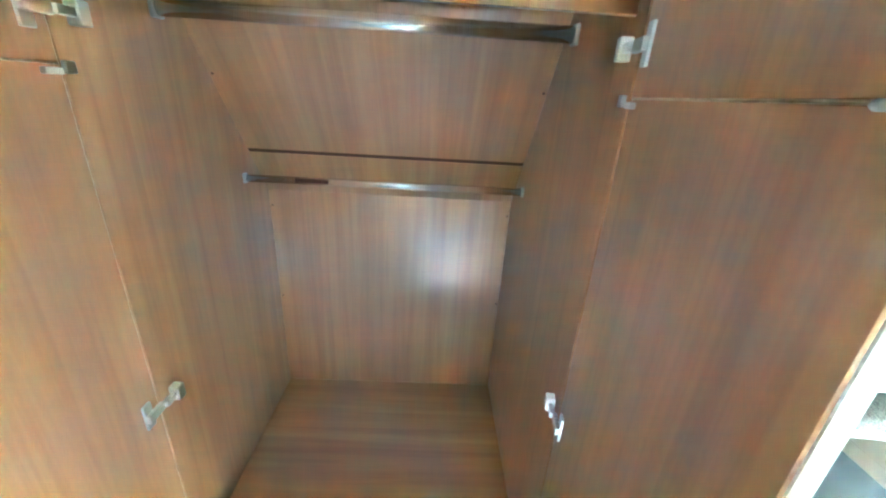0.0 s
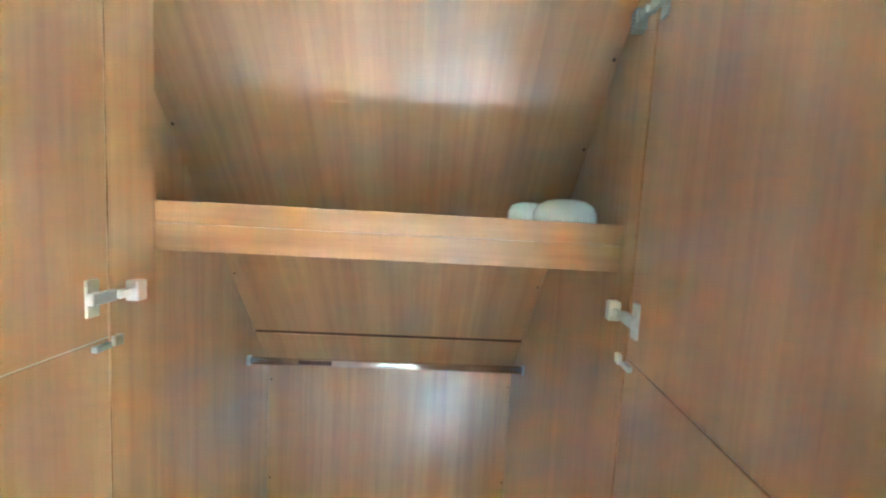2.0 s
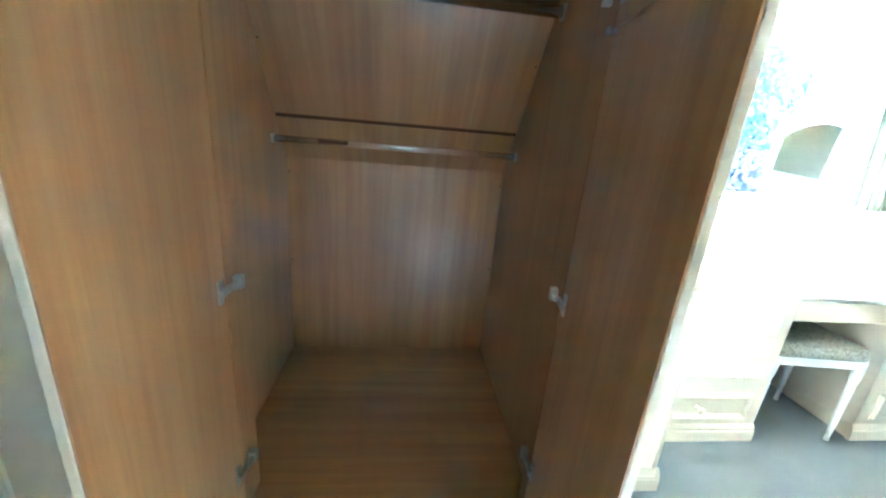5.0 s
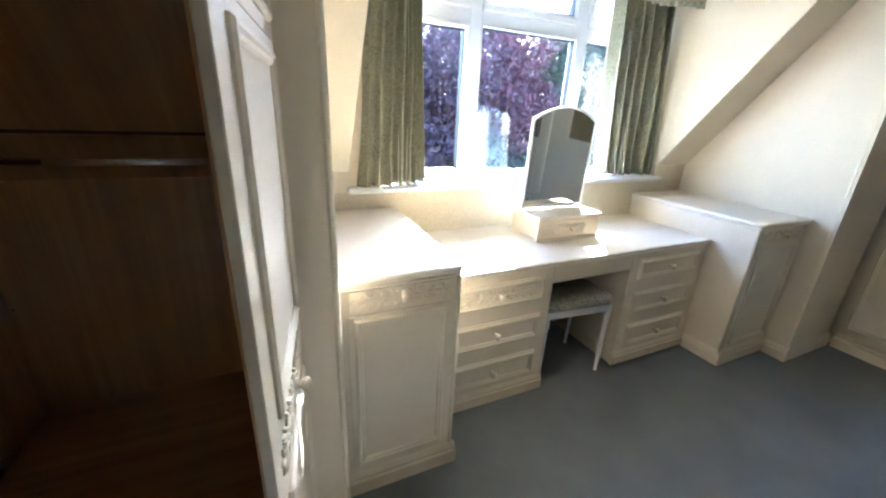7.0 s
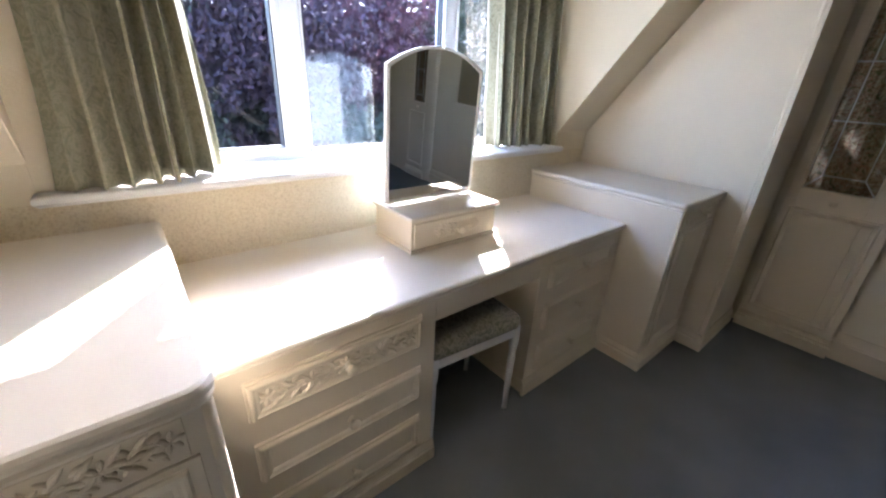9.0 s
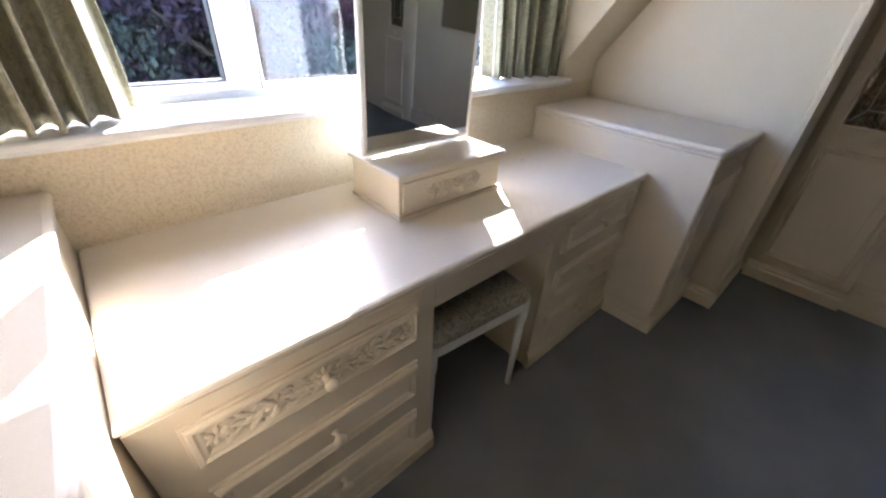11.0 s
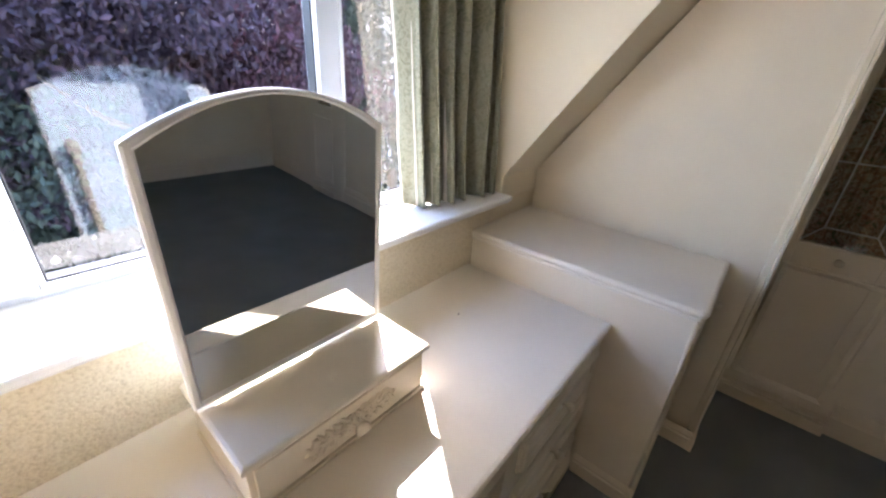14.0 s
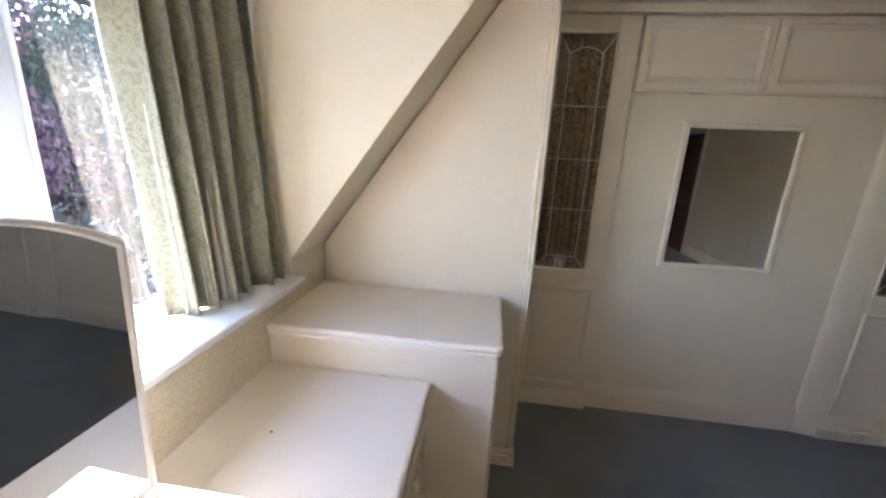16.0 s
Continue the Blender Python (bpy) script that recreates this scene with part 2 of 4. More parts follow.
def lathe(bm, outline, m, n=16):
    """Spins (radius, height) round z, then poses it by m."""
    loops = [[m @ Vector((r * math.cos(2 * math.pi * i / n), r * math.sin(2 * math.pi * i / n), h)) for i in range(n)] for r, h in outline]
    return loft(bm, loops)


KNOB = [(0.011, 0.0), (0.011, 0.003), (0.006, 0.006), (0.0055, 0.012), (0.010, 0.017), (0.0155, 0.022), (0.017, 0.027), (0.014, 0.032), (0.006, 0.035), (0.001, 0.0355)]


def knob(parent, at, towards, mat=None, size=1.0):
    bm = bmesh.new()
    m = Matrix.Translation(at) @ Vector(towards).to_track_quat("Z", "Y").to_matrix().to_4x4() @ Matrix.Scale(size, 4)
    lathe(bm, KNOB, m)
    return smooth(part("knob", bm, mat or CREAM_EDGE, parent))


def tube(bm, points, radius, n=6):
    loops = []
    for i, p in enumerate(points):
        p = Vector(p)
        d = Vector(points[min(i + 1, len(points) - 1)]) - Vector(points[max(i - 1, 0)])
        q = d.to_track_quat("Z", "Y")
        r = radius[i] if isinstance(radius, (list, tuple)) else radius
        loops.append([p + q @ Vector((r * math.cos(2 * math.pi * k / n), r * math.sin(2 * math.pi * k / n), 0)) for k in range(n)])
    return loft(bm, loops)


def carving(place, cu, cv, w, h):
    """Applied scrolls, leaves and rosettes, alike on both sides of the middle."""
    bm = bmesh.new()
    rnd = random.Random(7)

    def leaf(u, v, length, wide, turn):
        pts = []
        for s in range(9):
            a = s / 8
            pts.append((a - 0.5, math.sin(math.pi * a) ** 0.8 * 0.5))
        outline = pts + [(a, -b) for a, b in pts[-2:0:-1]]
        ca, sa = math.cos(turn), math.sin(turn)
        loops = []
        for k, hgt in ((1.0, 0.0), (0.88, 0.0042), (0.4, 0.0066)):
            loops.append([place(cu + u + (a * length * k) * ca - (b * wide * k) * sa, cv + v + (a * length * k) * sa + (b * wide * k) * ca, hgt) for a, b in outline])
        loft(bm, loops, caps=(False, True))

    for sgn in (-1, 1):
        for k in range(2):
            c0 = sgn * (0.13 + 0.25 * k) * w
            pts = []
            for s in range(15):
                a = s / 14
                ang = a * 4.6
                rad = h * 0.36 * (1 - 0.72 * a)
                pts.append(place(cu + c0 + sgn * math.cos(ang) * rad * 1.25, cv + (1 if k else -1) * math.sin(ang) * rad, 0.004))
            tube(bm, pts, [0.0034 - 0.0012 * s / 14 for s in range(15)], 5)
            for q in range(6):
                ang = q * math.pi / 3 + 0.3
                leaf(c0 + sgn * 0.105 * w + math.cos(ang) * h * 0.19, math.sin(ang) * h * 0.19, h * 0.32, h * 0.15, ang)
            leaf(c0 + sgn * 0.05 * w, h * 0.33, h * 0.42, h * 0.15, sgn * 0.5)
            leaf(c0 + sgn * 0.05 * w, -h * 0.33, h * 0.42, h * 0.15, -sgn * 0.5)
            leaf(c0 - sgn * 0.06 * w, -h * 0.3, h * 0.34, h * 0.14, sgn * 0.7)
            leaf(c0 - sgn * 0.06 * w, h * 0.3, h * 0.34, h * 0.14, -sgn * 0.7)
        leaf(sgn * 0.455 * w, 0.0, h * 0.5, h * 0.2, 0.0)
        leaf(sgn * 0.44 * w, h * 0.25, h * 0.34, h * 0.14, sgn * 0.6)
        leaf(sgn * 0.44 * w, -h * 0.25, h * 0.34, h * 0.14, -sgn * 0.6)
    # slanting blades between the scrolls and a bead along both edges
    for sgn in (-1, 1):
        for k in range(9):
            leaf(sgn * (0.055 + 0.047 * k) * w, (0.30 if k % 2 else -0.30) * h, h * 0.62, h * 0.17, sgn * (0.75 if k % 2 else -0.75) + rnd.uniform(-0.2, 0.2))
            leaf(sgn * (0.075 + 0.047 * k) * w, rnd.uniform(-0.08, 0.08) * h, h * 0.5, h * 0.16, rnd.uniform(-0.4, 0.4))
    for q in range(8):
        ang = q * math.pi / 4
        leaf(math.cos(ang) * h * 0.2, math.sin(ang) * h * 0.2, h * 0.36, h * 0.17, ang)
    return bm


def slab(bm, x0, x1, y0, y1, z0, z1, radius=(0, 0), beads=False):
    """A top whose front edge (towards -y) and ends are moulded; radius: of its two front corners, at x0 and x1."""
    t = z1 - z0
    if beads:
        prof = [(0.015, z0), (0.009, z0 + 0.03 * t), (0.005, z0 + 0.12 * t), (0.005, z0 + 0.24 * t), (0.010, z0 + 0.36 * t), (0.010, z0 + 0.42 * t), (0.002, z0 + 0.50 * t), (0.0, z0 + 0.64 * t), (0.001, z0 + 0.78 * t), (0.006, z0 + 0.93 * t), (0.014, z1)]
    else:
        prof = [(0.010, z0), (0.006, z0 + 0.18 * t), (0.0, z0 + 0.36 * t), (0.0, z0 + 0.76 * t), (0.003, z0 + 0.92 * t), (0.009, z1)]

    def outline(i):
        pts = [(x1 - i, y1), (x0 + i, y1)]
        r0, r1 = max(radius[0] - i, 0.002), max(radius[1] - i, 0.002)
        for s in range(7):
            a = math.pi + s / 6 * math.pi / 2
            pts.append((x0 + i + r0 + r0 * math.cos(a), y0 + i + r0 + r0 * math.sin(a)))
        for s in range(7):
            a = 1.5 * math.pi + s / 6 * math.pi / 2
            pts.append((x1 - i - r1 + r1 * math.cos(a), y0 + i + r1 + r1 * math.sin(a)))
        return pts
    return loft(bm, [[(x, y, z) for x, y in outline(i)] for i, z in prof])


def skirting(bm, place, u0, u1, height=0.15, depth=0.02):
    """A moulded board along a wall; place maps (u, v, out)."""
    prof = [(0, 0), (depth, 0), (depth, height * 0.62), (depth * 0.7, height * 0.68), (depth * 0.75, height * 0.8), (depth * 0.4, height * 0.93), (depth * 0.2, height), (0, height)]
    return loft(bm, [[place(u0, v, d) for d, v in prof], [place(u1, v, d) for d, v in prof]])


# ---- the shell of the room ----
LEFT, RIGHT, BACK, KNEE = -2.5, 3.04, -3.6, 0.505        # inner faces
TOP = 2.36                                             # ceiling
CHEEK_L, CHEEK_R, GLASS = -0.032, 2.181, 0.75           # dormer
PITCH = 1.36                                           # rise of the roof slope per metre
EAVE = 1.09


def slope_y(z):
    return KNEE - (z - EAVE) / PITCH


setting("floor", boxed(LEFT - 0.1, RIGHT + 0.1, BACK - 0.1, KNEE + 0.1, -0.12, 0.0), CARPET, "blue-grey cut-pile fitted carpet", "carpet")
setting("ceiling", boxed(LEFT - 0.1, RIGHT + 0.1, BACK - 0.1, 0.86, TOP, TOP + 0.1), CEILING, "plain white painted ceiling", "ceiling")
setting("wall_left", boxed(LEFT - 0.1, LEFT, BACK - 0.1, KNEE + 0.1, 0, TOP), WALL, "cream painted wall", "wall")
setting("wall_right", boxed(RIGHT, RIGHT + 0.1, BACK - 0.1, KNEE + 0.1, 0, TOP), GREY_WALL, "pale stone painted wall", "wall")
setting("wall_back", boxed(LEFT, RIGHT, BACK - 0.1, BACK, 0, TOP), WALL, "cream painted wall", "wall")
setting("wall_window", boxed(LEFT, RIGHT, KNEE, KNEE + 0.30, 0, 0.985), WOODCHIP, "cream woodchip papered wall under the window sill", "wall")
for n, x0, x1 in (("wall_eave_1", LEFT, CHEEK_L), ("wall_eave_2", CHEEK_R, RIGHT)):
    setting(n, boxed(x0 + (0.0 if x0 < 0 else 0.002), x1 - (0.002 if x0 < 0 else 0.0), KNEE, KNEE + 0.30, 0.9855, EAVE + 0.02), CHEEK, "cream woodchip papered low eaves wall", "wall")
    bm = bmesh.new()
    prism(bm, [(KNEE + 0.02, EAVE - 0.027), (slope_y(TOP), TOP), (slope_y(TOP) + 0.10, TOP), (KNEE + 0.10, EAVE)], "x", x0 + (0.0 if x0 < 0 else 0.002), x1 - (0.002 if x0 < 0 else 0.0))
    setting("ceiling_slope_" + n[-1], bm, WALL, "cream painted sloping ceiling under the roof", "ceiling")
for n, x0, x1 in (("wall_cheek_1", CHEEK_L - 0.06, CHEEK_L), ("wall_cheek_2", CHEEK_R, CHEEK_R + 0.06)):
    bm = bmesh.new()
    prism(bm, [(KNEE + 0.003, EAVE), (slope_y(TOP) + 0.003, TOP), (0.86, TOP), (0.86, 0.985), (KNEE + 0.003, 0.985)], "x", x0, x1)
    setting(n, bm, CHEEK, "cream woodchip papered side of the dormer", "wall")
setting("wall_head", boxed(0.131, 2.059, 0.70, 0.80, 2.30, TOP), WALL, "cream painted wall above the window", "wall")

# skirting boards
bm = skirting(bmesh.new(), lambda u, v, d: (RIGHT - d, u, v), -2.15, -0.94, 0.165, 0.022)
setting("baseboard", bm, CREAM_EDGE, "tall moulded cream skirting board", "skirting")
bm = skirting(bmesh.new(), lambda u, v, d: (u, BACK + d, v), -1.58, RIGHT, 0.165, 0.022)
setting("baseboard", bm, CREAM_EDGE, "tall moulded cream skirting board", "skirting")
bm = skirting(bmesh.new(), lambda u, v, d: (RIGHT - d, u, v), BACK + 0.022, -2.96, 0.165, 0.022)
setting("baseboard", bm, CREAM_EDGE, "tall moulded cream skirting board", "skirting")
bm = skirting(bmesh.new(), lambda u, v, d: (LEFT + d, u, v), BACK + 0.022, -0.50, 0.165, 0.022)
setting("baseboard", bm, CREAM_EDGE, "tall moulded cream skirting board", "skirting")

# dark door on the far wall
dm = setting("door_1", boxed(-2.42, -1.66, BACK + 0.001, BACK + 0.036, 0.004, 1.985, bev=0.003), MAHOGANY, "dark mahogany panelled room door, closed", "door")
for z0, z1 in ((0.16, 0.86), (1.02, 1.86)):
    bm = bmesh.new()
    ring(bm, lambda u, v, h: (u, BACK + 0.036 + h, v), -2.32, -1.76, z0, z1, BEAD)
    part("moulding", bm, MAHOGANY, dm)
bm = bmesh.new()
for a in ((-2.49, -2.425, 0.0, 1.99), (-1.655, -1.585, 0.0, 1.99), (-2.49, -1.585, 1.9905, 2.06)):
    box(bm, a[0], a[1], BACK + 0.001, BACK + 0.026, a[2], a[3], bev=0.004)
part("architrave", bm, WHITE_GLOSS, dm, "white gloss architrave")

# ---- the window ----
W0, W1, WB, WT = 0.13, 2.06, 1.0, 2.30
for n, x0, x1, y0 in (("wall_pier_1", CHEEK_L, W0, 0.508), ("wall_pier_2", W1, CHEEK_R, 0.702)):
    setting(n, boxed(x0, x1, y0, 0.86, 1.016, 2.359), CHEEK, "cream woodchip papered wall beside the window", "wall")
MUL = ((0.692, 0.777), (1.452, 1.537))
TRANSOM = (1.850, 1.922)
window = setting("window_1", boxed(W0, W1, 0.715, 0.785, WB, WB + 0.03, bev=0.004), WHITE_PLASTIC, "white plastic three-light window with fanlights, closed", "window")
for x0, x1 in ((W0, W0 + 0.05), (W1 - 0.05, W1)):
    part("window_frame", boxed(x0, x1, 0.715, 0.785, WB + 0.03, WT, bev=0.004), WHITE_PLASTIC, window)
part("window_frame", boxed(W0 + 0.05, W1 - 0.05, 0.715, 0.785, WT - 0.05, WT, bev=0.004), WHITE_PLASTIC, window)
for x0, x1 in MUL:
    part("mullion", boxed(x0 + 0.008, x1 - 0.008, 0.712, 0.785, WB + 0.03, WT - 0.05, bev=0.005), WHITE_PLASTIC, window)
lights = ((W0 + 0.05, MUL[0][0] + 0.008), (MUL[0][1] - 0.008, MUL[1][0] + 0.008), (MUL[1][1] - 0.008, W1 - 0.05))
for k, (x0, x1) in enumerate(lights):
    part("transom", boxed(x0, x1, 0.713, 0.757, *TRANSOM, bev=0.005), WHITE_PLASTIC, window)
    for z0, z1, sash in ((WB + 0.03, TRANSOM[0], (0.028, 0.010, 0.010)[k]), (TRANSOM[1], WT - 0.05, (0.056, 0.048, 0.056)[k])):
        bm = bmesh.new()
        ring(bm, lambda u, v, h: (u, 0.73 - h, v), x0 + 0.001, x1 - 0.001, z0 + 0.001, z1 - 0.001, [(0, -0.026), (0, 0.022), (0.004, 0.026), (sash * 0.6, 0.026), (sash, 0.012), (sash, -0.026)])
        fr = part("sash", bm, WHITE_PLASTIC, window)
        bm = bmesh.new()
        ring(bm, lambda u, v, h: (u, 0.73 - h, v), x0 + sash, x1 - sash, z0 + sash, z1 - sash, [(0, -0.025), (0, 0.010), (0.005, 0.010), (0.006, -0.025)])
        part("gasket", bm, GASKET, fr, "black rubber glazing seal")
        bm = bmesh.new()
        box(bm, x0 + sash + 0.003, x1 - sash - 0.003, GLASS - 0.004, GLASS, z0 + sash + 0.003, z1 - sash - 0.003)
        one_glossy_face(part("pane", bm, [PANE, CLEAR], window, "clear double glazing"), 1).visible_shadow = False
bm = bmesh.new()
slab(bm, CHEEK_L - 0.012, CHEEK_R + 0.012, 0.452, 0.700, 0.985, 1.015)
part("window_sill", slab(bmesh.new(), W0, W1, 0.70, 0.716, 0.985, 1.012), WHITE_GLOSS, window)
part("window_sill", bm, WHITE_GLOSS, window, "white gloss painted deep sill board")


# ---- curtains ----
def cloth(points_of, nu, nv, thick):
    """A folded sheet with a back; points_of(a, b) gives a point, a along, b up."""
    bm = bmesh.new()
    grids = []
    for off in (0.0, thick):
        grids.append([[bm.verts.new(Vector(points_of(i / nu, j / nv)) + Vector((0, off, 0))) for i in range(nu + 1)] for j in range(nv + 1)])
    for g in grids:
        for j in range(nv):
            for i in range(nu):
                bm.faces.new((g[j][i], g[j][i + 1], g[j + 1][i + 1], g[j + 1][i]))
    a, b = grids
    for i in range(nu):
        bm.faces.new((a[0][i], a[0][i + 1], b[0][i + 1], b[0][i]))
        bm.faces.new((a[nv][i], a[nv][i + 1], b[nv][i + 1], b[nv][i]))
    for j in range(nv):
        bm.faces.new((a[j][0], a[j + 1][0], b[j + 1][0], b[j][0]))
        bm.faces.new((a[j][nu], a[j + 1][nu], b[j + 1][nu], b[j][nu]))
    for f in bm.faces:
        f.smooth = True
    return bm


def curtain(bottom, top, z0, z1, folds, seed, label, bend=1):
    """Hangs from the track in deep, uneven folds; bottom and top: (x0, y0, x1, y1) of its run."""
    rnd = random.Random(seed)
    ph = [rnd.uniform(0.7, 1.3) for _ in range(folds + 2)]
    lean = [rnd.uniform(-0.35, 0.35) for _ in range(folds + 2)]
    w1, w2 = rnd.uniform(0, 6), rnd.uniform(0, 6)

    def at(a, b, depth=1.0, back=0.0):
        x = (bottom[0] + (bottom[2] - bottom[0]) * a) * (1 - b) + (top[0] + (top[2] - top[0]) * a) * b
        y = (bottom[1] + (bottom[3] - bottom[1]) * a ** bend) * (1 - b) + (top[1] + (top[3] - top[1]) * a ** bend) * b
        ends = math.sin(math.pi * a) ** 0.5 if 0 < a < 1 else 0.0
        f = folds * a + ends * (0.34 * math.sin(5.1 * a + w1) + 0.16 * math.sin(11 * a + w2))
        i0 = max(int(math.floor(f)), 0)
        g = f - i0
        k = ph[i0 % len(ph)] * (1 - g) + ph[(i0 + 1) % len(ph)] * g
        tilt = lean[i0 % len(lean)] * (1 - g) + lean[(i0 + 1) % len(lean)] * g
        p = 2 * math.pi * f + tilt * math.sin(b * 2.6 + seed) + 0.25 * math.sin(b * 6 + i0)
        c = math.sin(p)
        amp = depth * (0.044 - 0.014 * b) * k * (1 if bend == 1 else 0.52 + 0.9 * min(1.0, max(0.0, (a - 0.25) / 0.4)))
        dy = amp * (1 - 2 * abs(math.sin(p / 2)) ** 0.8) + 0.07 * amp * math.sin(2 * p + 1.3)
        return (x + (0.017 - 0.006 * b) * c * k + 0.005 * math.sin(b * 7 + f), y + dy + back + 0.004 * math.sin(5 * b + 2 * f), z0 + (z1 - z0) * b + 0.0015 * (1 - b) * (1 + math.sin(f * 2.4)))
    c = thing("curtain", (0.5 * (bottom[0] + bottom[2]), bottom[1], z0), label, "curtain", "curtains at the window")
    part("drape", cloth(at, folds * 20, 32, 0.003), CURTAIN, c)
    part("lining", cloth(lambda a, b: at(a, 0.003 + 0.994 * b, 0.72, 0.022), folds * 20, 16, 0.001), LINING, c, "plain cream lining")
    return c


curtain((0.005, 0.466, 0.420, 0.605), (0.085, 0.468, 0.368, 0.600), 1.0185, 2.285, 7, 3, "sage green damask curtain drawn back, standing on the sill", 2.5)
curtain((1.735, 0.615, 2.150, 0.548), (1.635, 0.61, 2.12, 0.60), 1.0185, 2.285, 6, 5, "sage green damask curtain drawn back, standing on the sill")


def frill(a, b):
    f = a * 34
    return (0.0 + 2.165 * a, 0.432 + (0.016 - 0.009 * b) * math.sin(2 * math.pi * f) - 0.01 * (1 - b), 2.040 + 0.310 * b + 0.012 * (1 - b) * math.sin(a * 21))


valance = thing("valance", (1.08, 0.432, 2.04), "gathered sage green damask valance above the window", "valance")
part("frill", cloth(frill, 34 * 8, 8, 0.003), CURTAIN, valance)
part("batten", boxed(0.0, 2.165, 0.440, 0.503, 2.335, 2.358), WHITE_GLOSS, valance)


# ---- fitted dressing table, chests and their drawers ----
def panel_front(parent, x0, x1, y, z0, z1, carved, knob_at, name="drawer"):
    """A drawer or door front with a mitred bead, a knob and, if so, a carving."""
    d = part(name, boxed(x0, x1, y - 0.008, y + 0.004, z0, z1, bev=0.002), CREAM, parent)
    bm = bmesh.new()
    ring(bm, front(y - 0.008), x0 + 0.006, x1 - 0.006, z0 + 0.006, z1 - 0.006, BEAD)
    part("moulding", bm, CREAM_EDGE, d)
    if carved:
        part("carving", carving(front(y - 0.008), (x0 + x1) / 2, (z0 + z1) / 2, (x1 - x0) * 0.84, (z1 - z0) * 0.62), CARVED, d, "applied carving of scrolls and leaves")["kind"] = "stuff"
    if knob_at:
        knob(d, (knob_at[0], y - 0.008 - (0.006 if carved else 0), knob_at[1]), (0, -1, 0), None, 1.0)
    return d


DESK_Y = -0.088
desk = thing("dressing_table", (1.1, 0.2, 0), "cream lacquered fitted dressing table with a kneehole", "dressing table")
part("tabletop", slab(bmesh.new(), 0.196, 1.993, -0.108, KNEE, 0.7085, 0.741, (0, 0), True), CREAM_TOP, desk, "cream laminate top with a moulded edge")
for x0, x1 in ((0.197, 0.830), (1.370, 1.992)):
    ped = part("pedestal", boxed(x0, x1, DESK_Y, KNEE, 0.075, 0.708, bev=0.002), CREAM, desk)
    bm = skirting(bmesh.new(), lambda u, v, d: (u, DESK_Y + 0.002 - d, v), x0 - (0.002 if x0 < 1 else 0.010), x1 + (0.010 if x0 < 1 else 0.002), 0.085, 0.018)
    box(bm, x0, x1, DESK_Y + 0.003, KNEE - 0.01, 0, 0.074)
    part("plinth", bm, CREAM_EDGE, desk)
    for z0, z1, zk in ((0.548, 0.668, 0.607), (0.335, 0.468, 0.400), (0.115, 0.255, 0.183)):
        panel_front(desk, x0 + 0.062, x1 - 0.058, DESK_Y, z0, z1, zk > 0.5 and x0 < 1, ((x0 + x1) / 2 + 0.004, zk))
part("apron", boxed(0.831, 1.369, DESK_Y, DESK_Y + 0.02, 0.618, 0.708, bev=0.002), CREAM, desk)
part("apron_back", boxed(0.831, 1.369, KNEE - 0.03, KNEE - 0.005, 0.0, 0.708), CREAM, desk)


def chest(x0, x1, radius, label):
    c = thing("bedside_chest", ((x0 + x1) / 2, 0.1, 0), label, "chest", "matching chests at the ends of the dressing table")
    y = -0.324
    part("top", slab(bmesh.new(), x0 + (0 if radius[0] == 0 else -0.012), x1 + (0 if radius[1] == 0 else 0.012), y - 0.022, KNEE - 0.002, 0.855, 0.897, radius, True), CREAM_TOP, c, "cream laminate top with a rounded moulded edge")
    part("body", boxed(x0, x1, y, KNEE - 0.002, 0.085, 0.8545, bev=0.003), CREAM, c)
    bm = skirting(bmesh.new(), lambda u, v, d: (u, y + 0.002 - d, v), x0 - 0.012, x1 + 0.012, 0.092, 0.024)
    for s, xe in ((-1, x0), (1, x1)):
        if radius[0 if s < 0 else 1]:
            skirting(bm, lambda u, v, d: (xe + s * (d - 0.002), u, v), y - 0.020, DESK_Y - 0.021, 0.092, 0.016)
    box(bm, x0 + 0.002, x1 - 0.002, y + 0.003, KNEE - 0.01, 0, 0.084)
    part("plinth", bm, CREAM_EDGE, c)
    xb = x0 + 0.009 if radius[0] else x1 - 0.009
    smooth(part("corner_bead", tube(bmesh.new(), [(xb, y + 0.002, 0.094), (xb, y + 0.002, 0.854)], 0.0095, 12), CREAM_EDGE, c))
    d = part("drawer", boxed(x0 + 0.045, x1 - 0.045, y - 0.007, y + 0.004, 0.768, 0.850, bev=0.002), CREAM, c)
    part("carving", carving(front(y - 0.007), (x0 + x1) / 2, 0.814, (x1 - x0) * 0.72, 0.062), CARVED, d, "applied carving of scrolls and leaves")["kind"] = "stuff"
    knob(d, ((x0 + x1) / 2, y - 0.012, 0.818), (0, -1, 0), None, 0.9)
    d = part("door", boxed(x0 + 0.035, x1 - 0.035, y - 0.007, y + 0.004, 0.115, 0.762, bev=0.002), CREAM, c)
    bm = bmesh.new()
    ring(bm, front(y - 0.007), x0 + 0.055, x1 - 0.055, 0.135, 0.750, BEAD)
    part("moulding", bm, CREAM_EDGE, d)
    return c


chest(-0.248, 0.192, (0, 0.05), "cream lacquered chest with carved drawer and panelled door")
chest(1.996, 2.481, (0.03, 0), "cream lacquered chest with panelled door beside a tall panel")


# ---- the wardrobe with its doors open ----
WF = -0.460                                            # its front
IN_L, IN_R, IN_Y = -1.378, -0.343, 0.485               # inside faces
wardrobe = thing("fitted_wardrobe", (-0.86, -0.1, 0), "fitted wardrobe, cream outside and beech-effect inside, doors open", "wardrobe")


